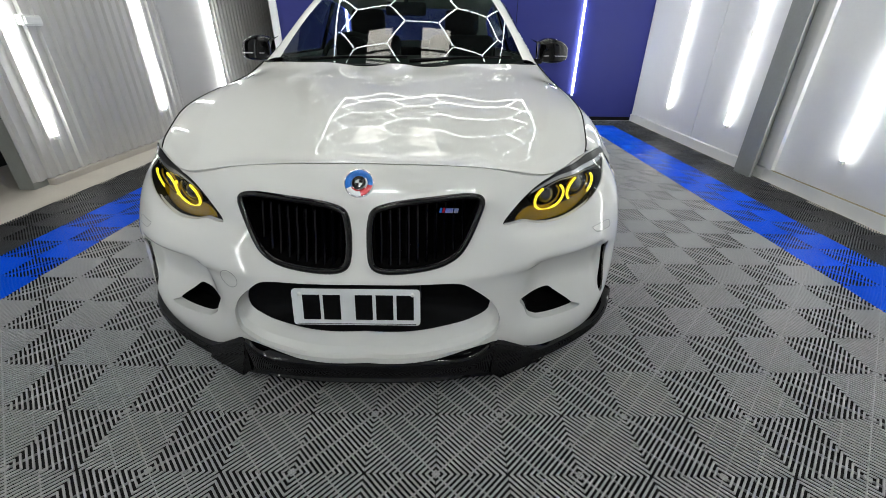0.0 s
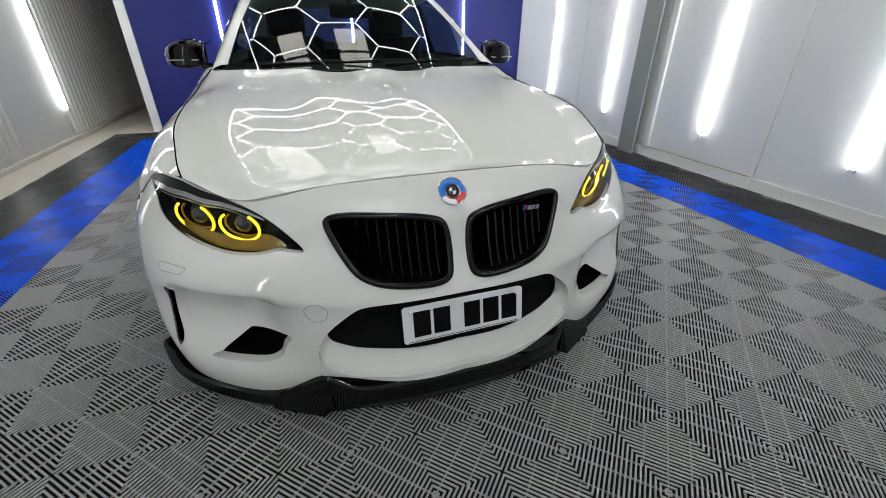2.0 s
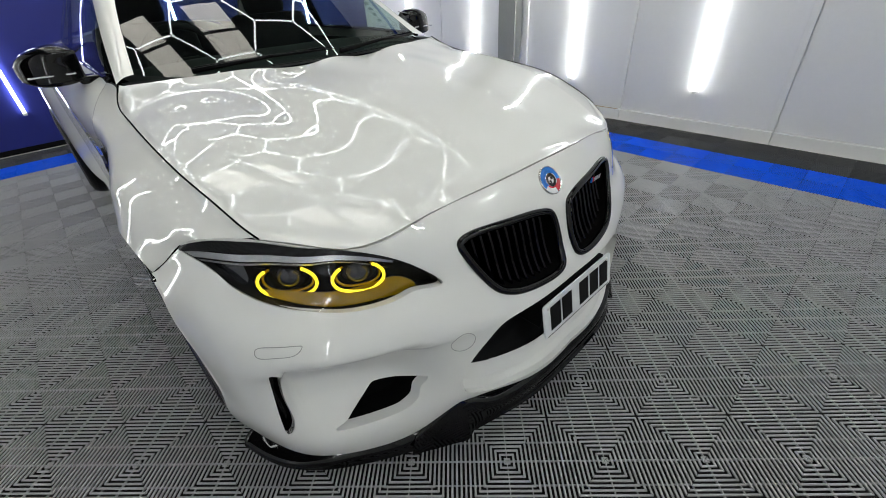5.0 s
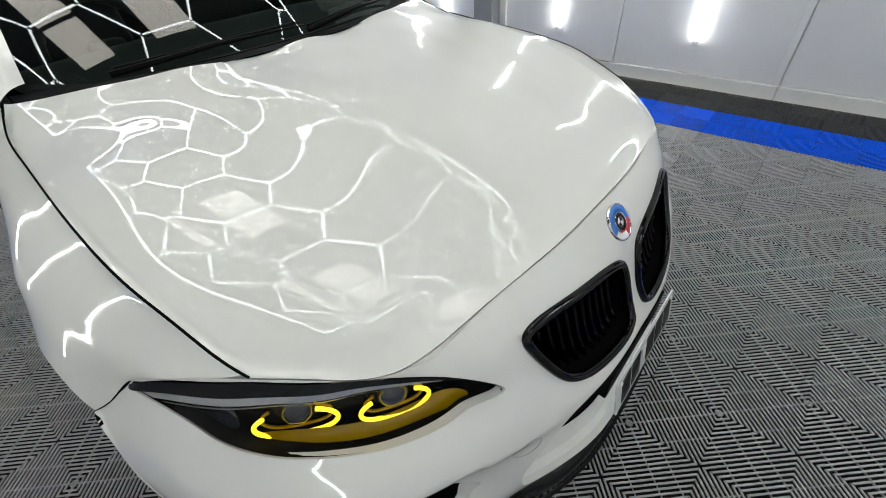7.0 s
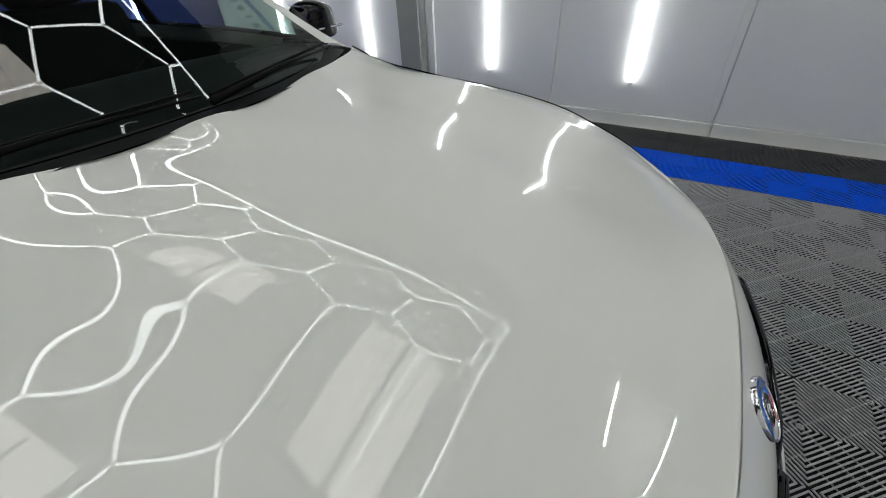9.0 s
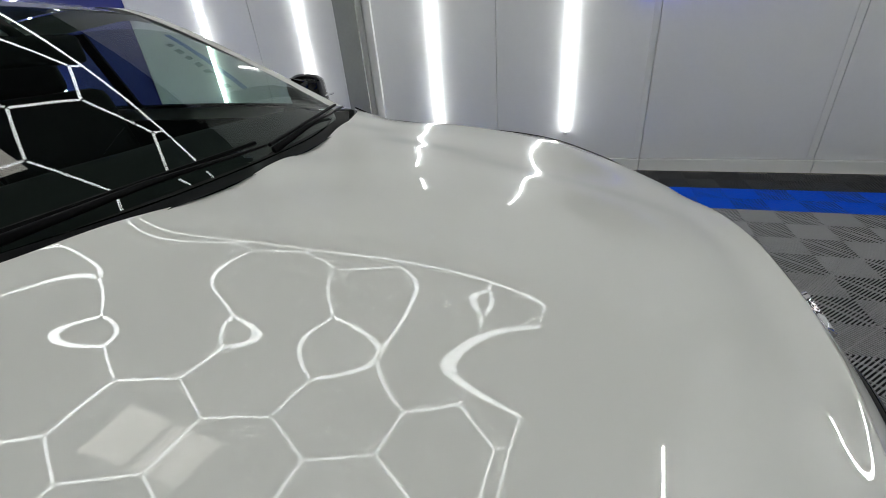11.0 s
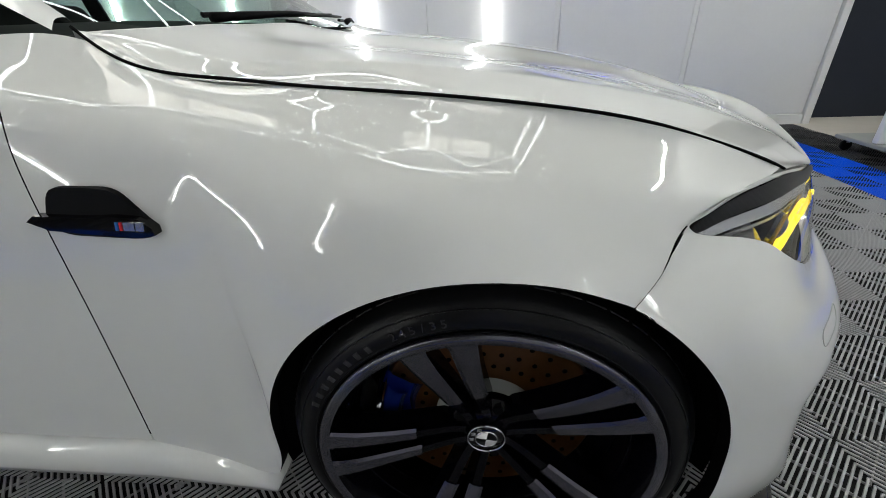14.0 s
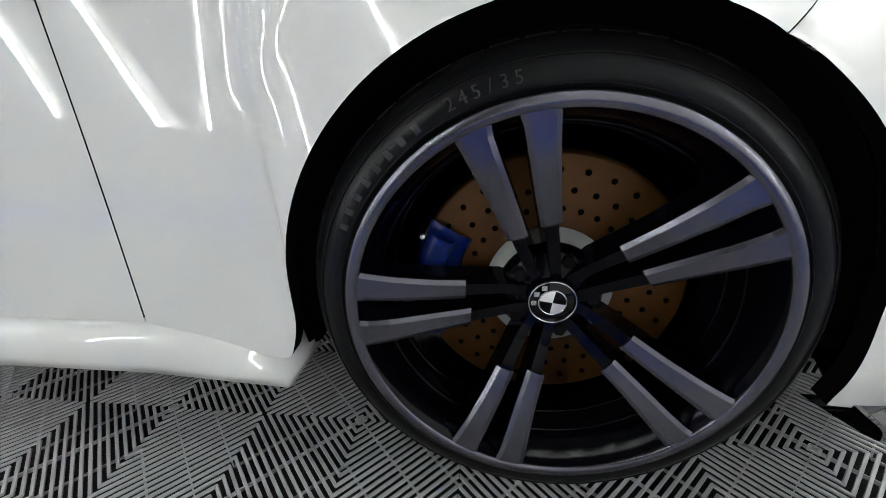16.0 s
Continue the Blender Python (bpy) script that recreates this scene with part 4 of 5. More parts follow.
BOW = [1.18127, 0.2105, -0.02164, -0.06919, 0.00615, 0.0049, -0.00211, 0.00162, -0.00817, -0.00419]
SCREEN = Loft(R_SCREEN, pane_curve)
screen = piece("windscreen", *SCREEN.grid(61, 41), M_SCREEN, car, "clear tinted windscreen", True)
R_PILLAR = [
    [(.655, 1.700, .974), (.690, 1.685, .970), (.722, 1.665, .955)],
    [(.580, 2.000, 1.166), (.620, 2.000, 1.165), (.652, 2.020, 1.135)],
    [(.500, 2.305, 1.328), (.548, 2.320, 1.332), (.585, 2.350, 1.300)],
    [(.500, 2.600, 1.370), (.560, 2.620, 1.360), (.602, 2.650, 1.320)],
    [(.490, 3.050, 1.352), (.555, 3.050, 1.340), (.598, 3.050, 1.295)],
    [(.470, 3.460, 1.272), (.540, 3.450, 1.255), (.600, 3.430, 1.205)],
    [(.560, 3.880, 1.060), (.620, 3.850, 1.040), (.680, 3.780, 1.005)],
]
PILLAR = Loft(R_PILLAR)
R_ROOF = [
    [(0, 2.220, 1.338), (.20, 2.227, 1.334), (.37, 2.255, 1.330), (.500, 2.305, 1.328)],
    [(0, 2.600, 1.402), (.20, 2.600, 1.399), (.37, 2.600, 1.390), (.500, 2.600, 1.370)],
    [(0, 3.050, 1.395), (.20, 3.050, 1.390), (.37, 3.050, 1.378), (.490, 3.050, 1.352)],
    [(0, 3.480, 1.310), (.20, 3.478, 1.306), (.36, 3.470, 1.293), (.470, 3.460, 1.272)],
]
piece("roof", *Loft(R_ROOF).grid(41, 31), M_PAINT, car, "white roof panel", True)
R_REAR = [R_ROOF[-1], [(0, 3.76, 1.19), (.23, 3.755, 1.186), (.40, 3.73, 1.175), (.52, 3.69, 1.160)],
          [(0, 4.02, 1.055), (.25, 4.01, 1.050), (.45, 3.98, 1.040), (.560, 3.88, 1.060)]]
piece("rear_window", *Loft(R_REAR).grid(31, 21), M_SCREEN, car, "tinted rear window", True)
for side in (1, -1):
    wing(PILLAR, "roof_pillar", "white windscreen pillar and roof rail", 9, 60, side)
    lo = [(.728, 1.76, .962), (.738, 2.20, .982), (.732, 2.70, .990), (.722, 3.15, .996), (.70, 3.55, 1.003)]
    hi = [(.690, 1.85, 1.030), (.616, 2.26, 1.255), (.602, 2.70, 1.305), (.600, 3.05, 1.285), (.64, 3.50, 1.13)]
    rows = [lo, [tuple(np.array(a) * .5 + np.array(b) * .5 + (0.012, 0, 0)) for a, b in zip(lo, hi)], hi]
    p, f = Loft(rows).grid(41, 9, full=False)
    p = p * (side, 1, 1)
    piece("side_window", *outward(p, f), M_SCREEN, car, "tinted side window", True)
    b = spline(lo, 40) * (side, 1, 1)
    piece("window_trim", *tube(b, 0.009, 6), M_GLOSS, car, "black window trim", True)
    p2, f2 = slab([(2.78, .985), (2.86, .985), (2.83, 1.30), (2.77, 1.30)], 0, 0.01, lambda a, c, d, s=side: (s * (0.735 - 0.41 * (c - .985) - d), a, c))
    piece("door_pillar", p2, f2, M_GLOSS, car, "black door pillar")
cowl = Loft([[(0, 1.425, .955), (.25, 1.450, .954), (.48, 1.53, .952), (.70, 1.655, .948)], [(0, 1.49, .955), (.25, 1.51, .955), (.48, 1.595, .953), (.70, 1.73, .95)]])
piece("scuttle", *cowl.grid(61, 5), M_BLACK, car, "black plastic scuttle below the windscreen", True)
for x0, side in ((0.06, 1), (-0.5, 1)):
    p0 = np.array((x0, 1.475 + 0.25 * abs(x0) ** 1.5, .972))
    p1 = p0 + np.array((0.52, 0.0, 0.0)) if x0 > 0 else p0 + np.array((0.55, -0.06, 0.0))
    p1[1] = 1.49 + 0.28 * abs(p1[0]) ** 1.7
    p1[2] = 0.985
    w = piece("wiper", *tube([p0, (p0 + p1) / 2 + (0, 0, 0.008), p1], [0.009, 0.006, 0.003], 6), M_BLACK, car, "black wiper arm", True)
    piece("blade", *tube([p0 + (0.02, 0.03, 0.006), p1 + (0, 0.03, 0.006)], 0.005, 5), M_BLACK, w)

# interior seen through the glass
cabin = piece("cabin_floor", *join(box(-.72, .72, 1.62, 3.7, 0.27, 0.33), box(-.73, -.70, 1.7, 3.6, .3, .93), box(.70, .73, 1.7, 3.6, .3, .93), box(-.7, .7, 3.5, 3.56, .3, 1.0)), M_INNER, car, "dark cabin tub")
D = Loft([[(0, 1.50, .955), (.3, 1.53, .955), (.66, 1.70, .945)], [(0, 1.75, .975), (.3, 1.76, .972), (.68, 1.80, .955)],
          [(0, 1.95, .955), (.3, 1.95, .955), (.70, 1.95, .94)], [(0, 2.0, .70), (.3, 2.0, .70), (.70, 2.0, .70)]])
piece("dashboard", *D.grid(31, 19), M_INNER, car, "black dashboard", True)
for x in (-.36, .36):
    seat = thing("seat", "", "")
    seat.parent = car
    tagged(seat, "black leather sports seat")
    piece("cushion", *box(x - .25, x + .25, 2.15, 2.62, .42, .56, .05), M_INNER, seat, "", True)
    piece("backrest", *moved(box(-.25, .25, -.06, .06, 0, .62, .05), pose(x, 2.66, .50, -16)), M_INNER, seat, "", True)
    piece("headrest", *moved(box(-.13, .13, -.05, .05, 0, .18, .04), pose(x, 2.84, 1.09, -10)), M_INNER, seat, "", True)
th = np.linspace(0, 2 * math.pi, 40, endpoint=False)
w = np.stack([-.36 + .18 * np.cos(th), 2.12 + .18 * np.sin(th) * .42, .93 + .18 * np.sin(th) * .9], 1)
piece("steering_wheel", *join(tube(w, .016, 8, True), box(-.42, -.30, 2.08, 2.13, .89, .97, .02)), M_INNER, car, "black steering wheel", True)
piece("interior_mirror", *join(box(-.12, .12, 2.06, 2.09, 1.19, 1.26, .015), tube([(0, 2.075, 1.25), (0, 2.13, 1.29)], .012)), M_INNER, car, "black interior mirror", True)


# ---- mirrors ----
def door_mirror(side):
    t = thing("door_mirror", "", "", (0, 0.08, 0))
    t.parent = car
    tagged(t, "gloss black door mirror with pointed cap")
    R = [
        [(.775, 1.80, .975), (.775, 1.80, 1.03), (.775, 1.80, 1.055), (.775, 1.88, 1.06), (.775, 1.89, 1.0), (.775, 1.86, .960), (.775, 1.80, .965)],
        [(.83, 1.775, .970), (.83, 1.775, 1.03), (.83, 1.79, 1.072), (.83, 1.89, 1.075), (.83, 1.90, 1.0), (.83, 1.87, .950), (.83, 1.79, .952)],
        [(.90, 1.785, .972), (.90, 1.79, 1.025), (.90, 1.81, 1.062), (.90, 1.895, 1.06), (.90, 1.90, 1.0), (.90, 1.87, .952), (.90, 1.80, .954)],
        [(.945, 1.825, .982), (.945, 1.83, 1.015), (.945, 1.845, 1.038), (.945, 1.895, 1.035), (.945, 1.90, 1.0), (.945, 1.88, .968), (.945, 1.835, .970)],
        [(.957, 1.86, .995), (.957, 1.86, 1.005), (.957, 1.87, 1.015), (.957, 1.885, 1.015), (.957, 1.89, 1.0), (.957, 1.88, .985), (.957, 1.865, .988)],
    ]
    p = []
    for row in np.array(R):
        p.append(spline(row, 28, closed=True))
    p = weights(5, np.linspace(0, 1, 24)) @ np.array(p).reshape(5, -1)
    p = p.reshape(24, 28, 3).reshape(-1, 3)
    f = [(j * 28 + i, j * 28 + (i + 1) % 28, (j + 1) * 28 + (i + 1) % 28, (j + 1) * 28 + i) for j in range(23) for i in range(28)]
    f += [tuple(range(28)), tuple(range(23 * 28, 24 * 28))]
    piece("cap", *outward(p * (side, 1, 1), f, (side * .86, 1.84, 1.01)), M_GLOSS, t, "", True)
    piece("spike", *outward(np.array([(.785, 1.86, 1.058), (.72, 1.83, 1.078), (.785, 1.80, 1.050), (.785, 1.83, 1.040)]) * (side, 1, 1), [(0, 1, 2), (0, 1, 3), (1, 2, 3), (0, 2, 3)], (side * .77, 1.83, 1.055)), M_GLOSS, t, "pointed black cap horn")
    piece("arm", *outward(*join(box(*sorted((side * .70, side * .80)), 1.80, 1.88, .945, .972, .008)), (side * .75, 1.84, .955)), M_GLOSS, t)
    piece("indicator", *box(*sorted((side * .80, side * .935)), 1.776, 1.79, .985, .992, .002), M_CHROME, t, "thin clear indicator strip")
    return t


for side in (1, -1):
    door_mirror(side)


# ---- nose: kidneys, badge, plate, lip ----
def kidney(side):
    loop = KIDNEY if side > 0 else other(KIDNEY)
    t = thing("kidney_grille", "", "")
    t.parent = car
    tagged(t, "gloss black kidney grille with upright slats")
    p = rim_of(loop, -0.001, 0.985)
    piece("frame", *tube(p, 0.0105, 8, True), M_GLOSS, t, "gloss black surround", True)
    b = rim_of(loop, 0.075, 0.97)
    piece("back", *join(strip(rim_of(loop, 0.004, 0.98), b), filled(b)), M_VOID, t)
    q = BUMPER(loop[:, 0], loop[:, 1])
    xs, zs = np.abs(q[:, 0]), q[:, 2]
    for x in np.arange(0.056, 0.315, 0.0265):
        near = np.abs(xs - x) < 0.012
        mid = 0.5 * (zs[near].min() + zs[near].max())
        hi, lo = zs[near & (zs > mid)].min() - 0.003, zs[near & (zs < mid)].max() + 0.003
        if hi - lo < 0.02:
            continue
        yy = lambda z: float(BUMPER(*front_uv(x, z))[0][1])
        prof = [(yy(lo + (hi - lo) * k / 6) + 0.028, lo + (hi - lo) * k / 6) for k in range(7)]
        vs = []
        for y, z in prof:
            vs += [(side * (x - .0045), y + .004, z), (side * x, y, z), (side * (x + .0045), y + .004, z), (side * (x + .0045), y + .045, z), (side * (x - .0045), y + .045, z)]
        n = 5
        fs = [(i * n + j, i * n + (j + 1) % n, (i + 1) * n + (j + 1) % n, (i + 1) * n + j) for i in range(6) for j in range(n)] + [tuple(range(n)), tuple(range(6 * n, 7 * n))]
        piece("slat", *outward(vs, fs, (side * x, prof[3][0] + .02, .58)), M_RIMB, t)
    if side > 0:
        for k2, (mat, w2) in enumerate(((M_BADGE_B, .006), (M_BADGE_R, .006), (M_CHROME, .022), (M_CHROME, .012))):
            a0 = .225 + (0.0, .008, .016, .041)[k2]
            y = float(BUMPER(*front_uv(.25, .635))[0][1]) + 0.013
            o = [(a0, .628), (a0 + w2, .628), (a0 + w2 + .003, .642), (a0 + .003, .642)]
            piece("badge_bar", *slab(o, 0, .004, lambda a, b, d, y=y: (a, y - d, b)), mat, t)
    return t


kidney(1)
kidney(-1)

# round badge: coloured rings
badge = thing("badge", "", "")
badge.parent = car
tagged(badge, "round blue, red and white bonnet badge")
bv = front_uv(0.002, .709)[1]
bp, bn = BUMPER(0.0, bv)[0], BUMPER.normal(0.002, bv)[0]
bn[0] = 0
bm4 = Matrix.Translation(Vector(bp)) @ Vector(bn).normalized().to_track_quat("Z", "Y").to_matrix().to_4x4()


def badge_ring(name, r0, r1, h, mat, a0=0.0, a1=2 * math.pi):
    k = max(6, int(40 * (a1 - a0) / 6.28))
    prof = [(r1, -0.004), (r1, h - .001), (r1 - .001, h), (r0 + .0005, h), (r0, -0.002)]
    vf = lathe(prof, k, "z", (a0, a1))
    piece(name, *moved(vf, bm4), mat, badge, "", True)


badge_ring("rim", .0385, .0415, .005, M_CHROME)
for a0, a1, m in ((1.0, 3.6, M_BADGE_B), (3.6, 4.9, M_BADGE_W), (4.9, 6.1, M_BADGE_R), (6.1, 7.283, M_BADGE_B)):
    badge_ring("ring_segment", .024, .0385, .0042, m, a0, a1)
for a0, a1, m in ((3.7, 5.6, M_BADGE_R), (5.6, 7.0, M_BADGE_W), (0.72, 3.7, M_BADGE_B)):
    badge_ring("ring_segment", .0205, .024, .0045, m, a0, a1)
badge_ring("inner_ring", .0115, .0205, .005, M_GLOSS)
badge_ring("inner_rim", .0105, .0115, .0056, M_CHROME)
badge_ring("inner_rim", .0195, .0205, .0056, M_CHROME)
for k in range(4):
    badge_ring("quadrant", .0005, .0105, .0052, (M_GLOSS, M_BADGE_W)[k % 2], k * math.pi / 2, (k + 1) * math.pi / 2)

# plate, its writing as plain bars
plate = thing("number_plate", "", "")
plate.parent = car
tagged(plate, "white number plate with black bars for its writing")
PM = pose(-.008, .236, .389, -10)
PW, PH = .182, .0555


def rounded(w, h, r, k=5):
    return [(sx * (w - r) + r * math.cos(a), sz * (h - r) + r * math.sin(a)) for sx, sz, a0 in ((1, 1, 0), (-1, 1, 90), (-1, -1, 180), (1, -1, 270))
            for a in [radians(a0 + 90 * i / k) for i in range(k + 1)]]


piece("board", *moved(slab(rounded(PW, PH, .01), 0, .004, lambda a, b, d: (a, d, b)), PM), M_PLATE, plate)
piece("border", *moved(join(*[slab(o, -.0008, 0, lambda a, b, d: (a, d, b)) for o in ([(-PW + .012, -PH + .003), (PW - .012, -PH + .003), (PW - .012, -PH + .0045), (-PW + .012, -PH + .0045)],)]), PM), M_INK, plate)
for x in (-.1275, -.0695, .0215, .0805, .1390):
    piece("character_bar", *moved(slab([(x - .0245, -.0385), (x + .0245, -.0385), (x + .0245, .0385), (x - .0245, .0385)], -.0012, -.0001, lambda a, b, d: (a, d, b)), PM), M_INK, plate)
for sx in (-1, 1):
    piece("screw_cap", *moved(lathe([(.0002, -.0035), (.005, -.003), (.006, 0)], 14, "y"), PM @ pose(sx * .160, 0, .040)), M_CAP, plate, "", True)
piece("mount", *box(-.17, .17, .262, .36, .345, .43, .004), M_BLACK, plate)

# splitter
R_LIP = [
    [(0, .262, .182), (.2, .272, .184), (.34, .312, .178), (.42, .350, .198), (.55, .412, .122), (.70, .494, .122), (.82, .588, .160), (.885, .740, .224)],
    [(0, .242, .168), (.2, .250, .170), (.34, .290, .165), (.42, .328, .180), (.55, .392, .105), (.70, .472, .105), (.842, .570, .150), (.915, .735, .216)],
    [(0, .236, .140), (.2, .244, .140), (.34, .283, .138), (.42, .322, .140), (.55, .386, .090), (.70, .466, .092), (.852, .562, .140), (.928, .725, .208)],
    [(0, .234, .112), (.2, .243, .110), (.34, .280, .096), (.42, .318, .074), (.55, .382, .066), (.70, .462, .072), (.856, .564, .126), (.930, .722, .198)],
    [(0, .246, .103), (.2, .255, .101), (.34, .292, .088), (.42, .330, .066), (.55, .394, .058), (.70, .474, .066), (.848, .576, .120), (.918, .728, .193)],
    [(0, .420, .110), (.2, .420, .110), (.34, .430, .100), (.42, .450, .090), (.55, .500, .078), (.70, .560, .082), (.800, .640, .122), (.840, .740, .190)],
]
lv, lf = Loft(R_LIP).grid(161, 25, u1=0.955)
lf = list(lf) + [tuple(j * 161 for j in range(25)), tuple(j * 161 + 160 for j in range(24, -1, -1))]
lip = piece("front_splitter", lv, lf, M_GLOSS, car, "gloss black front splitter", True)
for side in (1, -1):
    bm = bmesh.new()
    for q in ((.398, .302, .078), (.408, .322, .186), (.420, .336, .197), (.480, .352, .152), (.562, .386, .112), (.584, .380, .064), (.432, .298, .058), (.470, .430, .120)):
        bm.verts.new((side * q[0], q[1], q[2]))
    bmesh.ops.convex_hull(bm, input=bm.verts[:])
    bmesh.ops.bevel(bm, geom=bm.edges[:], offset=.002, segments=1, affect="EDGES")
    piece("winglet", *take(bm), M_GLOSS, lip, "raised splitter winglet")


# ---- headlights ----
def inset(loop, k):
    c = loop.mean(0)
    return c + (loop - c) * k


def headlight(side):
    t = thing("headlight", "", "")
    t.parent = car
    tagged(t, "dark headlight with two yellow light rings, lit")
    loop = HEADLIGHT if side > 0 else other(HEADLIGHT)
    piece("lens", *cut_patch(BUMPER, inset(loop, .992), [], KU, KV, 0.012, 0.001), M_LENS, t, "clear headlight lens", True)
    deep = cut_patch(BUMPER, inset(loop, .97), [], KU, KV, 0.012, -0.075)
    a = BUMPER(inset(loop, .985)[:, 0], inset(loop, .985)[:, 1])
    n = BUMPER.normal(inset(loop, .97)[:, 0], inset(loop, .97)[:, 1])
    b = BUMPER(inset(loop, .97)[:, 0], inset(loop, .97)[:, 1]) - 0.0755 * n
    piece("housing", *join(deep, strip(a - .003 * n, b)), M_BLACK, t, "black headlight housing", True)
    # carbon eyelid along the upper edge
    up = [(.832, .822, .703), (.822, .800, .716), (.79, .752, .729), (.75, .695, .733), (.708, .642, .731), (.65, .585, .715), (.60, .545, .706), (.55, .497, .692), (.50, .460, .668), (.462, .43, .643)]
    q = np.array([BUMPER.find(p) for p in up])
    wide = np.array([0, .056, .076, .078, .070, .056, .044, .030, .012, .0])
    lid = np.vstack([spline(q, 40), spline((q - np.stack([wide * 0.1, wide], 1))[::-1], 40)[1:-1]])
    lid[:, 0] *= side
    piece("eyelid", *cut_patch(BUMPER, lid, [], KU, KV, 0.01, 0.004), M_CARBON, t, "carbon fibre eyelid along the top", True)
    # lens reflections of the ceiling light, laid in as silver strips
    for gap, tall, back, mat, what in ((.004, .038, .003, M_GLINT, "silver strip below the eyelid"), (.050, .010, .006, M_GLINT, "thin silver strip")):
        hi = spline(q[1:-1] - np.stack([wide * 0.1, wide * 1.05 + gap], 1)[1:-1], 40)
        lo = spline(q[1:-1] - np.stack([wide * 0.1, wide * 1.05 + gap + tall * np.minimum(1, wide / .04)], 1)[1:-1], 40)
        hi[:, 0] *= side
        lo[:, 0] *= side
        nn = BUMPER.normal(hi[:, 0], hi[:, 1]) * back
        a, b = strip(BUMPER(hi[:, 0], hi[:, 1]) - nn, BUMPER(lo[:, 0], lo[:, 1]) - 1.6 * nn, False)
        piece("brow", *outward(a, b), mat, t, what, True)
    for k, (x, y, z, r, turn) in enumerate(((.570, .500, .630, .050, 30), (.694, .600, .634, .056, 38))):
        P = pose(side * x, y, z, 8, 0, side * turn)
        ang = np.radians(np.linspace(128, 412, 40))
        sq = 0.90 - 0.12 * np.maximum(0, -np.sin(ang)) ** 3
        path = np.stack([r * 1.16 * np.cos(ang), np.zeros(40), r * np.sin(ang) * sq], 1)
        piece("light_ring", *moved(tube(path, 0.0038, 8), P), M_RING, t, "glowing yellow ring", True)
        piece("inner_ring", *moved(tube(path * .86 + (0, .012, 0), 0.003, 6), P), M_YELLOW, t, "", True)
        dome_prof = [(.0005, -.018), (.012, -.016), (.022, -.009), (.028, 0), (.030, .004)]
        piece("projector", *moved(lathe(dome_prof, 24, "y"), P @ pose(0, .018, 0)), M_PROJ, t, "dark projector lens", True)
        piece("bezel", *moved(lathe([(.030, .010), (.034, .008), (.044, .022), (.05, .05)], 28, "y"), P @ pose(0, .012, 0)), M_BLACK, t, "", True)
    # amber sheet below the rings, painting their yellow glow on the housing
    lowpts = [(.47, .412, .585), (.53, .445, .573), (.60, .49, .568), (.67, .54, .577), (.73, .60, .602), (.75, .64, .622), (.69, .58, .612), (.62, .52, .602), (.55, .47, .612), (.50, .435, .615)]
    glow_tray = loop_uv(BUMPER, lowpts, 50, side)
    piece("glow_tray", *cut_patch(BUMPER, glow_tray, [], KU, KV, 0.012, -0.030), M_RING_GLOW, t, "yellow tinted lower reflector", True)
    rear = loop_uv(BUMPER, [(.775, .66, .640), (.80, .71, .662), (.812, .75, .69), (.80, .745, .708), (.775, .70, .70), (.765, .67, .67)], 40, side)
    piece("side_reflector", *cut_patch(BUMPER, rear, [], KU, KV, 0.012, -0.03), M_PROJ, t, "dark glass side reflector", True)
    return t


for side in (1, -1):
    headlight(side)


# panel marks: tow cap, washer cover
def groove(pts, side, r=.0011):
    l = loop_uv(BUMPER, pts, 40, side)
    p = BUMPER(l[:, 0], l[:, 1])
    piece("joint_line", *tube(p, r, 5, True), M_STEEL, front_bumper, "thin panel joint", True)


tow = [(.408 + .029 * math.cos(a), .333 + .016 * math.cos(a), .423 + .029 * math.sin(a)) for a in np.linspace(0, 2 * math.pi, 12, endpoint=False)]
groove(tow, -1)
for side in (1, -1):
    groove([(.798, .585, .520), (.77, .555, .521), (.735, .525, .520), (.728, .522, .512), (.745, .53, .498), (.775, .56, .494), (.80, .585, .495), (.806, .592, .508)], side)


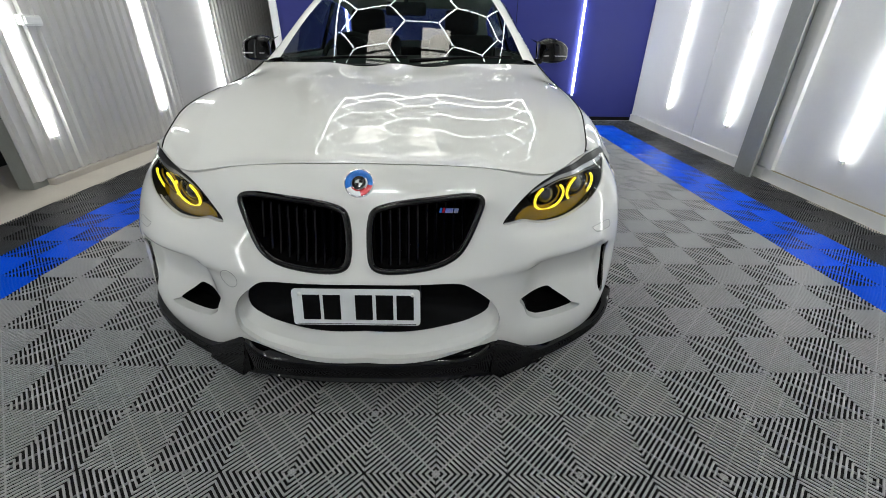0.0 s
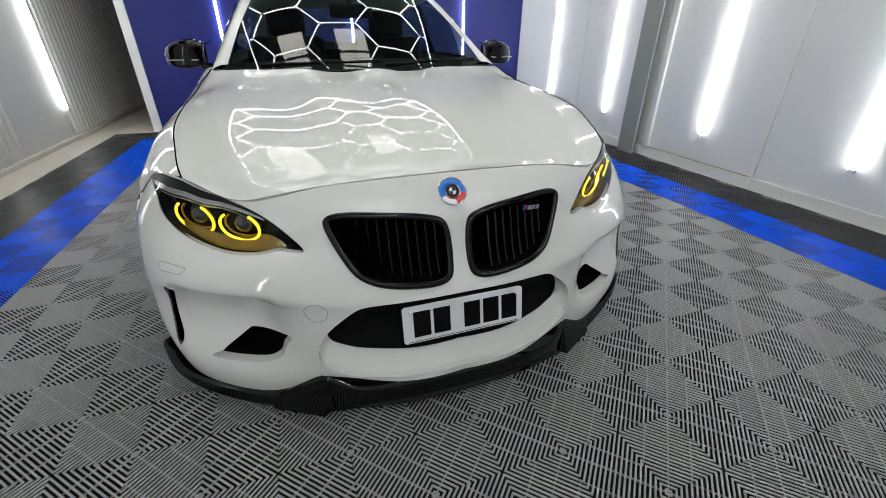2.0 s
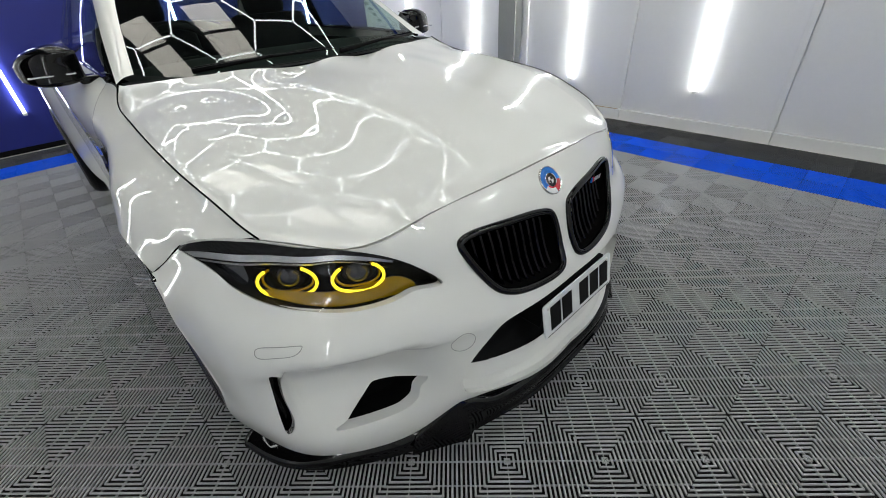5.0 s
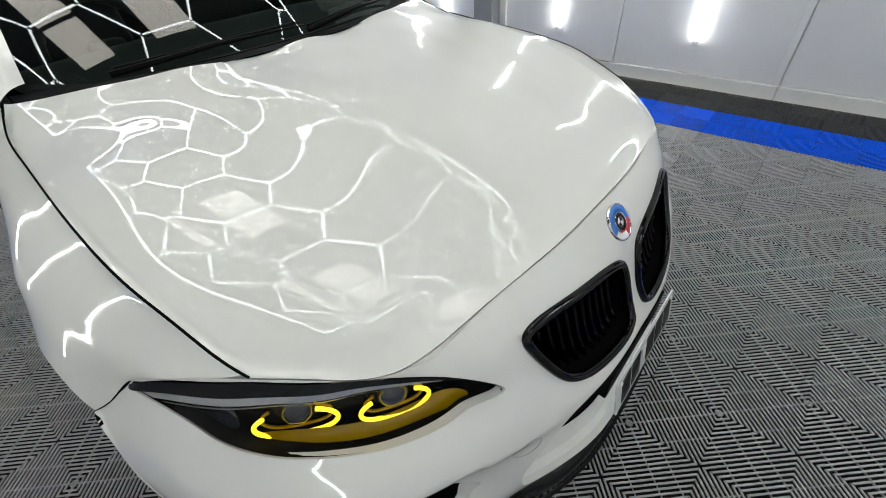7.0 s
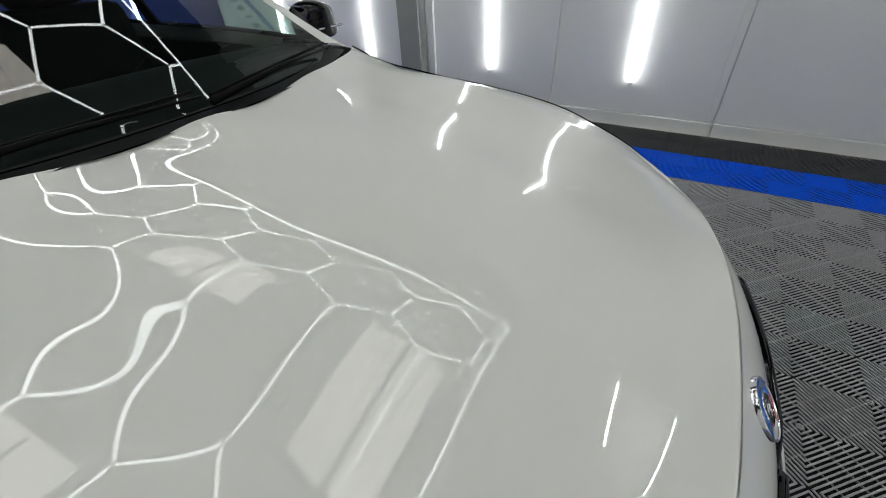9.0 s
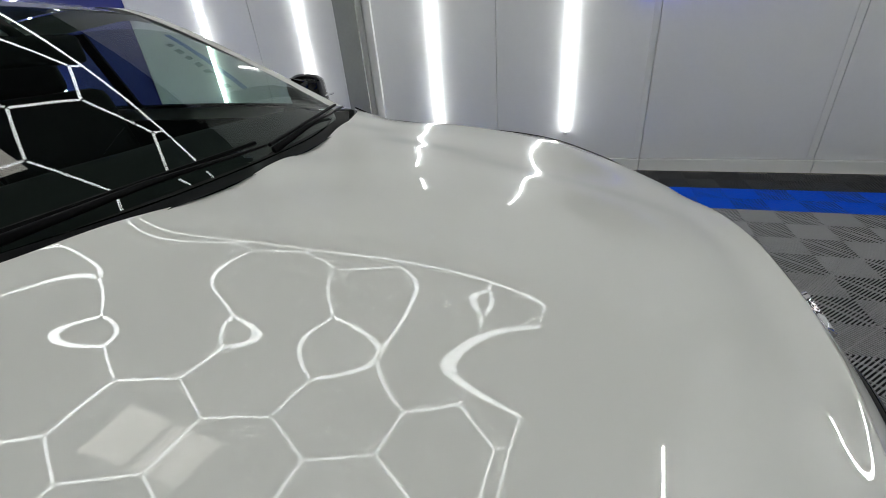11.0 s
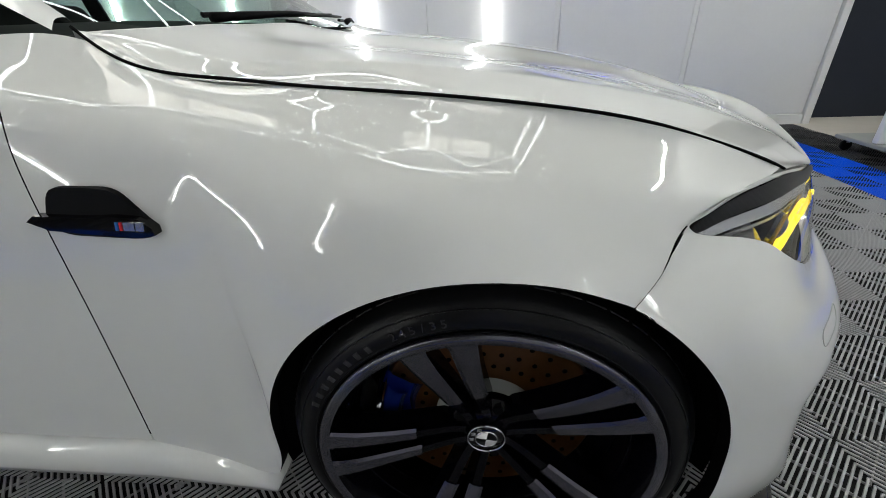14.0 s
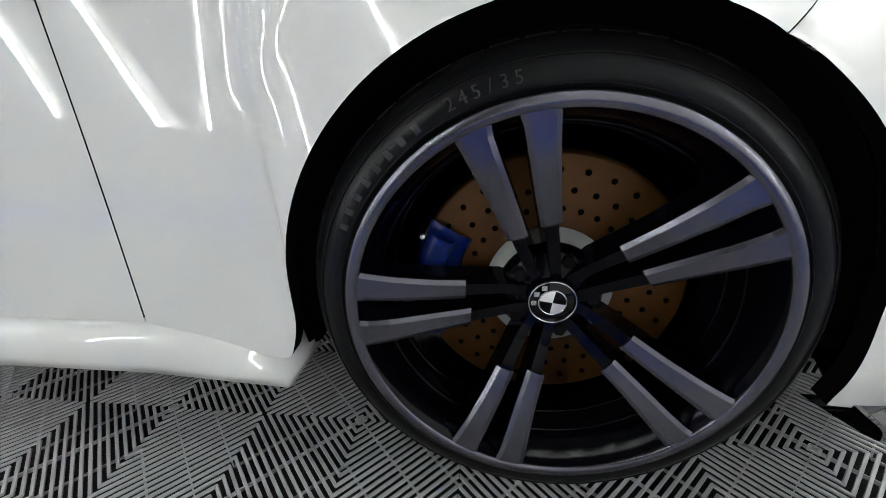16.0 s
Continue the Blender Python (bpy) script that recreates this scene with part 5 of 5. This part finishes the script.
# ---- wheels ----
def road_wheel():
    t = thing("wheel", "", "")
    t.parent = car
    tagged(t, "two-tone machined and black five double spoke alloy wheel")
    # local: x outward, y back, z up, centre at the hub
    tyre = [(.2665, .044), (.2685, .050), (.276, .053), (.287, .052), (.299, .046), (.309, .037), (.317, .024), (.3225, .010), (.326, -.008), (.327, -.03), (.327, -.16), (.32, -.185), (.29, -.195), (.2665, -.185)]
    ty = piece("tyre", *lathe(tyre, 96), M_RUBBER, t, "low profile black tyre", True)
    blocks = []
    for k in range(56):
        a = 2 * math.pi * k / 56
        b = box(-.010, .0205, -.0150, .0150, .3060, .3205, .002)
        blocks.append(moved(b, Matrix.Rotation(a, 4, "X")))
    piece("tread_block", *join(*blocks), M_RUBBER, ty, "shoulder tread blocks")
    for r in (.2730, .2995):
        th = np.linspace(0, 2 * math.pi, 72, endpoint=False)
        x = .0515 if r < .28 else .0462
        piece("sidewall_rib", *tube(np.stack([np.full(72, x), r * np.cos(th), r * np.sin(th)], 1), .0012, 5, True), M_RUBBER, ty, "", True)
    # raised sidewall marks: maker's mark as bars, the size as figures
    for k in range(8):
        a = radians(26 + k * 4.2)
        piece("mark_bar", *moved(box(.051, .0532, -.0058, .0058, -.0042, .0042, .001), Matrix.Rotation(a, 4, "X") @ pose(0, .283, 0, 0, 0, 0)), M_LETTER, ty)
    for k, ch in enumerate("245/35"):
        cu = bpy.data.curves.new("size_figure", "FONT")
        cu.body = ch
        cu.size, cu.extrude, cu.align_x = .019, .0006, "CENTER"
        o = new("size_figure", cu)
        o.parent = ty
        a = radians(116 - k * 2.9)
        o.matrix_basis = Matrix(((0, 0, 1, .0533), (-math.cos(a - math.pi / 2), math.sin(a - math.pi / 2), 0, -.279 * math.cos(a)), (math.sin(a - math.pi / 2), math.cos(a - math.pi / 2), 0, .279 * math.sin(a)), (0, 0, 0, 1)))
        cu.materials.append(M_LETTER)
    lipv = [(.2665, .050), (.2672, .056), (.2650, .0590), (.2515, .0590), (.2505, .056)]
    piece("rim_lip", *lathe(lipv, 96), M_RIM, t, "machined silver rim edge", True)
    barrel = [(.2505, .056), (.244, .045), (.232, .0), (.226, -.03), (.222, -.06), (.224, -.12), (.235, -.17), (.2585, -.18)]
    piece("barrel", *lathe(barrel, 72), M_RIMB, t, "black rim barrel", True)
    for r, x in ((.2335, .004), (.2275, -.028)):
        th = np.linspace(0, 2 * math.pi, 72, endpoint=False)
        piece("barrel_step", *tube(np.stack([np.full(72, x), r * np.cos(th), r * np.sin(th)], 1), .003, 5, True), M_RIMB, t, "", True)
    rr = np.array([.030, .060, .108, .155, .206, .242, .2535])
    off = np.array([.012, .0165, .0210, .0250, .0310, .0355, .0370])
    hw = np.array([.0070, .0072, .0080, .0095, .0120, .0145, .0180])
    fx = np.array([.000, .006, .022, .036, .050, .0565, .0585])

    def bar(s, r_lo, r_hi, top, depth, grow):
        r = np.linspace(r_lo, r_hi, 12)
        o, h, x = np.interp(r, rr, off), np.interp(r, rr, hw) + grow, np.interp(r, rr, fx) + top
        vs = []
        for a, b, c, d in zip(r, o, h, x):
            for e, dx in ((-c - .006, -depth), (-c, 0), (c, 0), (c + .006, -depth)):
                vs.append((d + dx, a, s * (b + e)))
        fs = [(i * 4 + j, i * 4 + (j + 1) % 4, i * 4 + 4 + (j + 1) % 4, i * 4 + 4 + j) for i in range(11) for j in range(4)] + [(0, 1, 2, 3), (44, 45, 46, 47)]
        return vs, fs

    for k in range(5):
        # in-plane angle seen from outside with the car's front on the right
        a = radians(SPOKE0 + 72 * k)
        M = Matrix.Rotation(math.pi - a, 4, "X")
        for s in (1, -1):
            piece("spoke", *moved(outward(*bar(s, .028, .252, -.002, .040, 0), (-.2, .14, s * .025)), M), M_RIMB, t, "black spoke body")
            piece("spoke_face", *moved(outward(*bar(s, .115 if s > 0 else .107, .2525, .0005, .003, -.001), (-.2, .14, s * .025)), M), M_RIM, t, "machined spoke face")
        b = radians(SPOKE0 + 72 * k + 36)
        piece("bolt", *moved(join(lathe([(.0002, .006), (.009, .006), (.0105, .002), (.0105, -.03)], 6)), Matrix.Translation((-.012, -.056 * math.cos(b), .056 * math.sin(b)))), M_BLACK, t, "dark wheel bolt")
    hubp = [(.0002, -.002), (.030, -.002), (.040, -.004), (.062, -.012), (.072, -.024), (.074, -.05)]
    piece("hub", *lathe(hubp, 40), M_RIMB, t, "", True)
    cap = piece("centre_cap", *lathe([(.0002, .0065), (.031, .0065), (.033, .004), (.0335, -.01)], 36), M_GLOSS, t, "black and white centre cap", True)
    for k in range(4):
        a = radians(45 * 0 + 90 * k + 10)
        piece("quadrant", *lathe([(.0003, .0078), (.0165, .0078), (.017, .0066)], 10, "x", (a, a + math.pi / 2)), (M_BADGE_W, M_INK)[k % 2], cap, "", True)
    piece("cap_ring", *lathe([(.0170, .0066), (.0175, .0082), (.0188, .0082), (.0193, .0066)], 36), M_CHROME, cap, "", True)
    piece("cap_ring", *lathe([(.0300, .0066), (.0306, .0080), (.0318, .0078), (.0325, .0056)], 36), M_CHROME, cap, "", True)
    for k in range(3):
        a = radians(118 + 32 * k)
        piece("cap_bar", *moved(box(.0066, .0076, -.0035, .0035, -.0035, .0035), Matrix.Translation((0, -.0246 * math.cos(a), .0246 * math.sin(a)))), M_CHROME, cap)
    piece("valve", *moved(tube([(-.02, 0, 0), (.012, 0, 0), (.026, 0, 0)], [.006, .005, .0035], 8), Matrix.Translation((.012, .165, .105))), M_CHROME, t, "valve stem", True)
    return t


SPOKE0 = -38.0
HUB_Y, HUB_Z = 1.070, .326
wheel = road_wheel()
wheel.matrix_basis = pose(.852, HUB_Y, HUB_Z)
MIRROR = Matrix.Diagonal((-1, 1, 1, 1))


def brake():
    t = thing("brake", "", "")
    t.parent = car
    tagged(t, "drilled brake disc with blue caliper")
    piece("disc", *lathe([(.075, -.045), (.186, -.045), (.19, -.048), (.19, -.075), (.075, -.075)], 72), M_DISC, t, "brown rusted brake disc", True)
    piece("disc_bell", *lathe([(.0002, -.03), (.070, -.03), (.088, -.034), (.090, -.06)], 40), M_STEEL, t, "grey disc bell", True)
    holes = []
    for k in range(30):
        for j in range(3):
            a = 2 * math.pi * (k + .33 * j) / 30
            r = .115 + .026 * j
            holes.append(moved(lathe([(.0001, -.0438), (.0042, -.0438), (.0042, -.046)], 8), Matrix.Translation((0, r * math.cos(a), r * math.sin(a)))))
    piece("drilling", *join(*holes), M_VOID, t, "drilled holes of the disc")
    # caliper behind the rear of the wheel
    prof = [(.128, -.095), (.128, -.045), (.150, -.036), (.186, -.036), (.198, -.046), (.200, -.095)]
    cal = piece("caliper", *lathe(prof + prof[:1], 26, "x", (radians(-28), radians(32))), M_BLUE, t, "blue brake caliper", True)
    prof = [(.146, -.050), (.150, -.022), (.160, -.016), (.178, -.016), (.188, -.024), (.192, -.050)]
    for a0, a1 in ((-24, -6), (7, 28)):
        piece("piston_housing", *lathe(prof + prof[:1], 12, "x", (radians(a0), radians(a1))), M_BLUE, cal, "", True)
    return t


br = brake()
br.matrix_basis = pose(.852, HUB_Y, HUB_Z)
for m in (pose(-.852, HUB_Y, HUB_Z) @ MIRROR, pose(.880, 3.763, HUB_Z), pose(-.880, 3.763, HUB_Z) @ MIRROR):
    for src in (wheel, br):
        copy_thing(src, m)


# ---- interlocking ribbed floor tiles ----
def rib_square(i, j, n=11):
    """One 0.2 m field of flat ribs over open gaps; the ribs lie square to the line between its two star corners."""
    s = 0.2
    pitch = s / n
    vs, fs = [], []
    even = (i + j) % 2 == 0
    ox, oy = i * s, j * s

    def put(x, y):
        return (ox + x, oy + y) if even else (ox + s - x, oy + y)

    def bar(c, w, z0, z1, bev):
        # ribs on x + y = c, of width w across, measured along the edge
        def ends(d):
            a, b = max(0.0006, d - s + 0.0006), min(s - 0.0006, d - 0.0006)
            return (a, d - a), (b, d - b)
        if c - w < 0.002 or c + w > 2 * s - 0.002:
            return
        k = len(vs)
        for d, z in ((c - w, z0), (c - w + bev, z1), (c + w - bev, z1), (c + w, z0)):
            for p in ends(d):
                x, y = put(*p)
                vs.append((x, y, z))
        q = [(0, 1, 3, 2), (2, 3, 5, 4), (4, 5, 7, 6), (0, 2, 4, 6), (1, 7, 5, 3)]
        for f in q:
            f = tuple(k + a for a in f)
            fs.append(f if even else tuple(reversed(f)))

    for m in range(2 * n):
        bar((m + 0.5) * pitch, pitch * 0.24, -0.0034, 0.0, pitch * 0.06)
    # cross bars under the ribs, and the thin one flush with their tops
    def cross(d, w, z0, z1):
        k = len(vs)
        a, b = (max(0, d) + 0.0006, max(0, -d) + 0.0006), (min(s, s + d) - 0.0006, min(s, s - d) - 0.0006)
        for (x, y) in (a, b):
            for sx in (-w, w):
                for z in (z0, z1):
                    p = put(min(max(x + sx, 0), s), min(max(y - sx, 0), s))
                    vs.append((*p, z))
        q = [(1, 3, 7, 5), (0, 4, 6, 2), (0, 1, 5, 4), (2, 6, 7, 3), (0, 2, 3, 1), (4, 5, 7, 6)]
        for f in q:
            f = tuple(k + a for a in f)
            fs.append(f if even else tuple(reversed(f)))
    cross(0.0, 0.0007, -0.008, -0.0002)
    for d in (-0.09, 0.09):
        cross(d, 0.0012, -0.0165, -0.0115)
    return vs, fs


base = join(*[rib_square(i, j) for i in (0, 1) for j in (0, 1)])
kinds = {}
for key, mat in (("g", M_TILE_G), ("b", M_TILE_B), ("k", M_TILE_K)):
    kinds[key] = mesh_of("tile", *base, mat)
for a in range(-7, 7):
    for b in range(-5, 14):
        x, y = a * 0.4, b * 0.4
        e = min(x + 2.8, 2.4 - x, y + 2.0, 5.2 - y)
        key = "k" if e < 0.2 else "b" if e < 0.6 else "g"
        o = new("tile", kinds[key])
        o.parent = floor
        o.location = (x, y, 0)
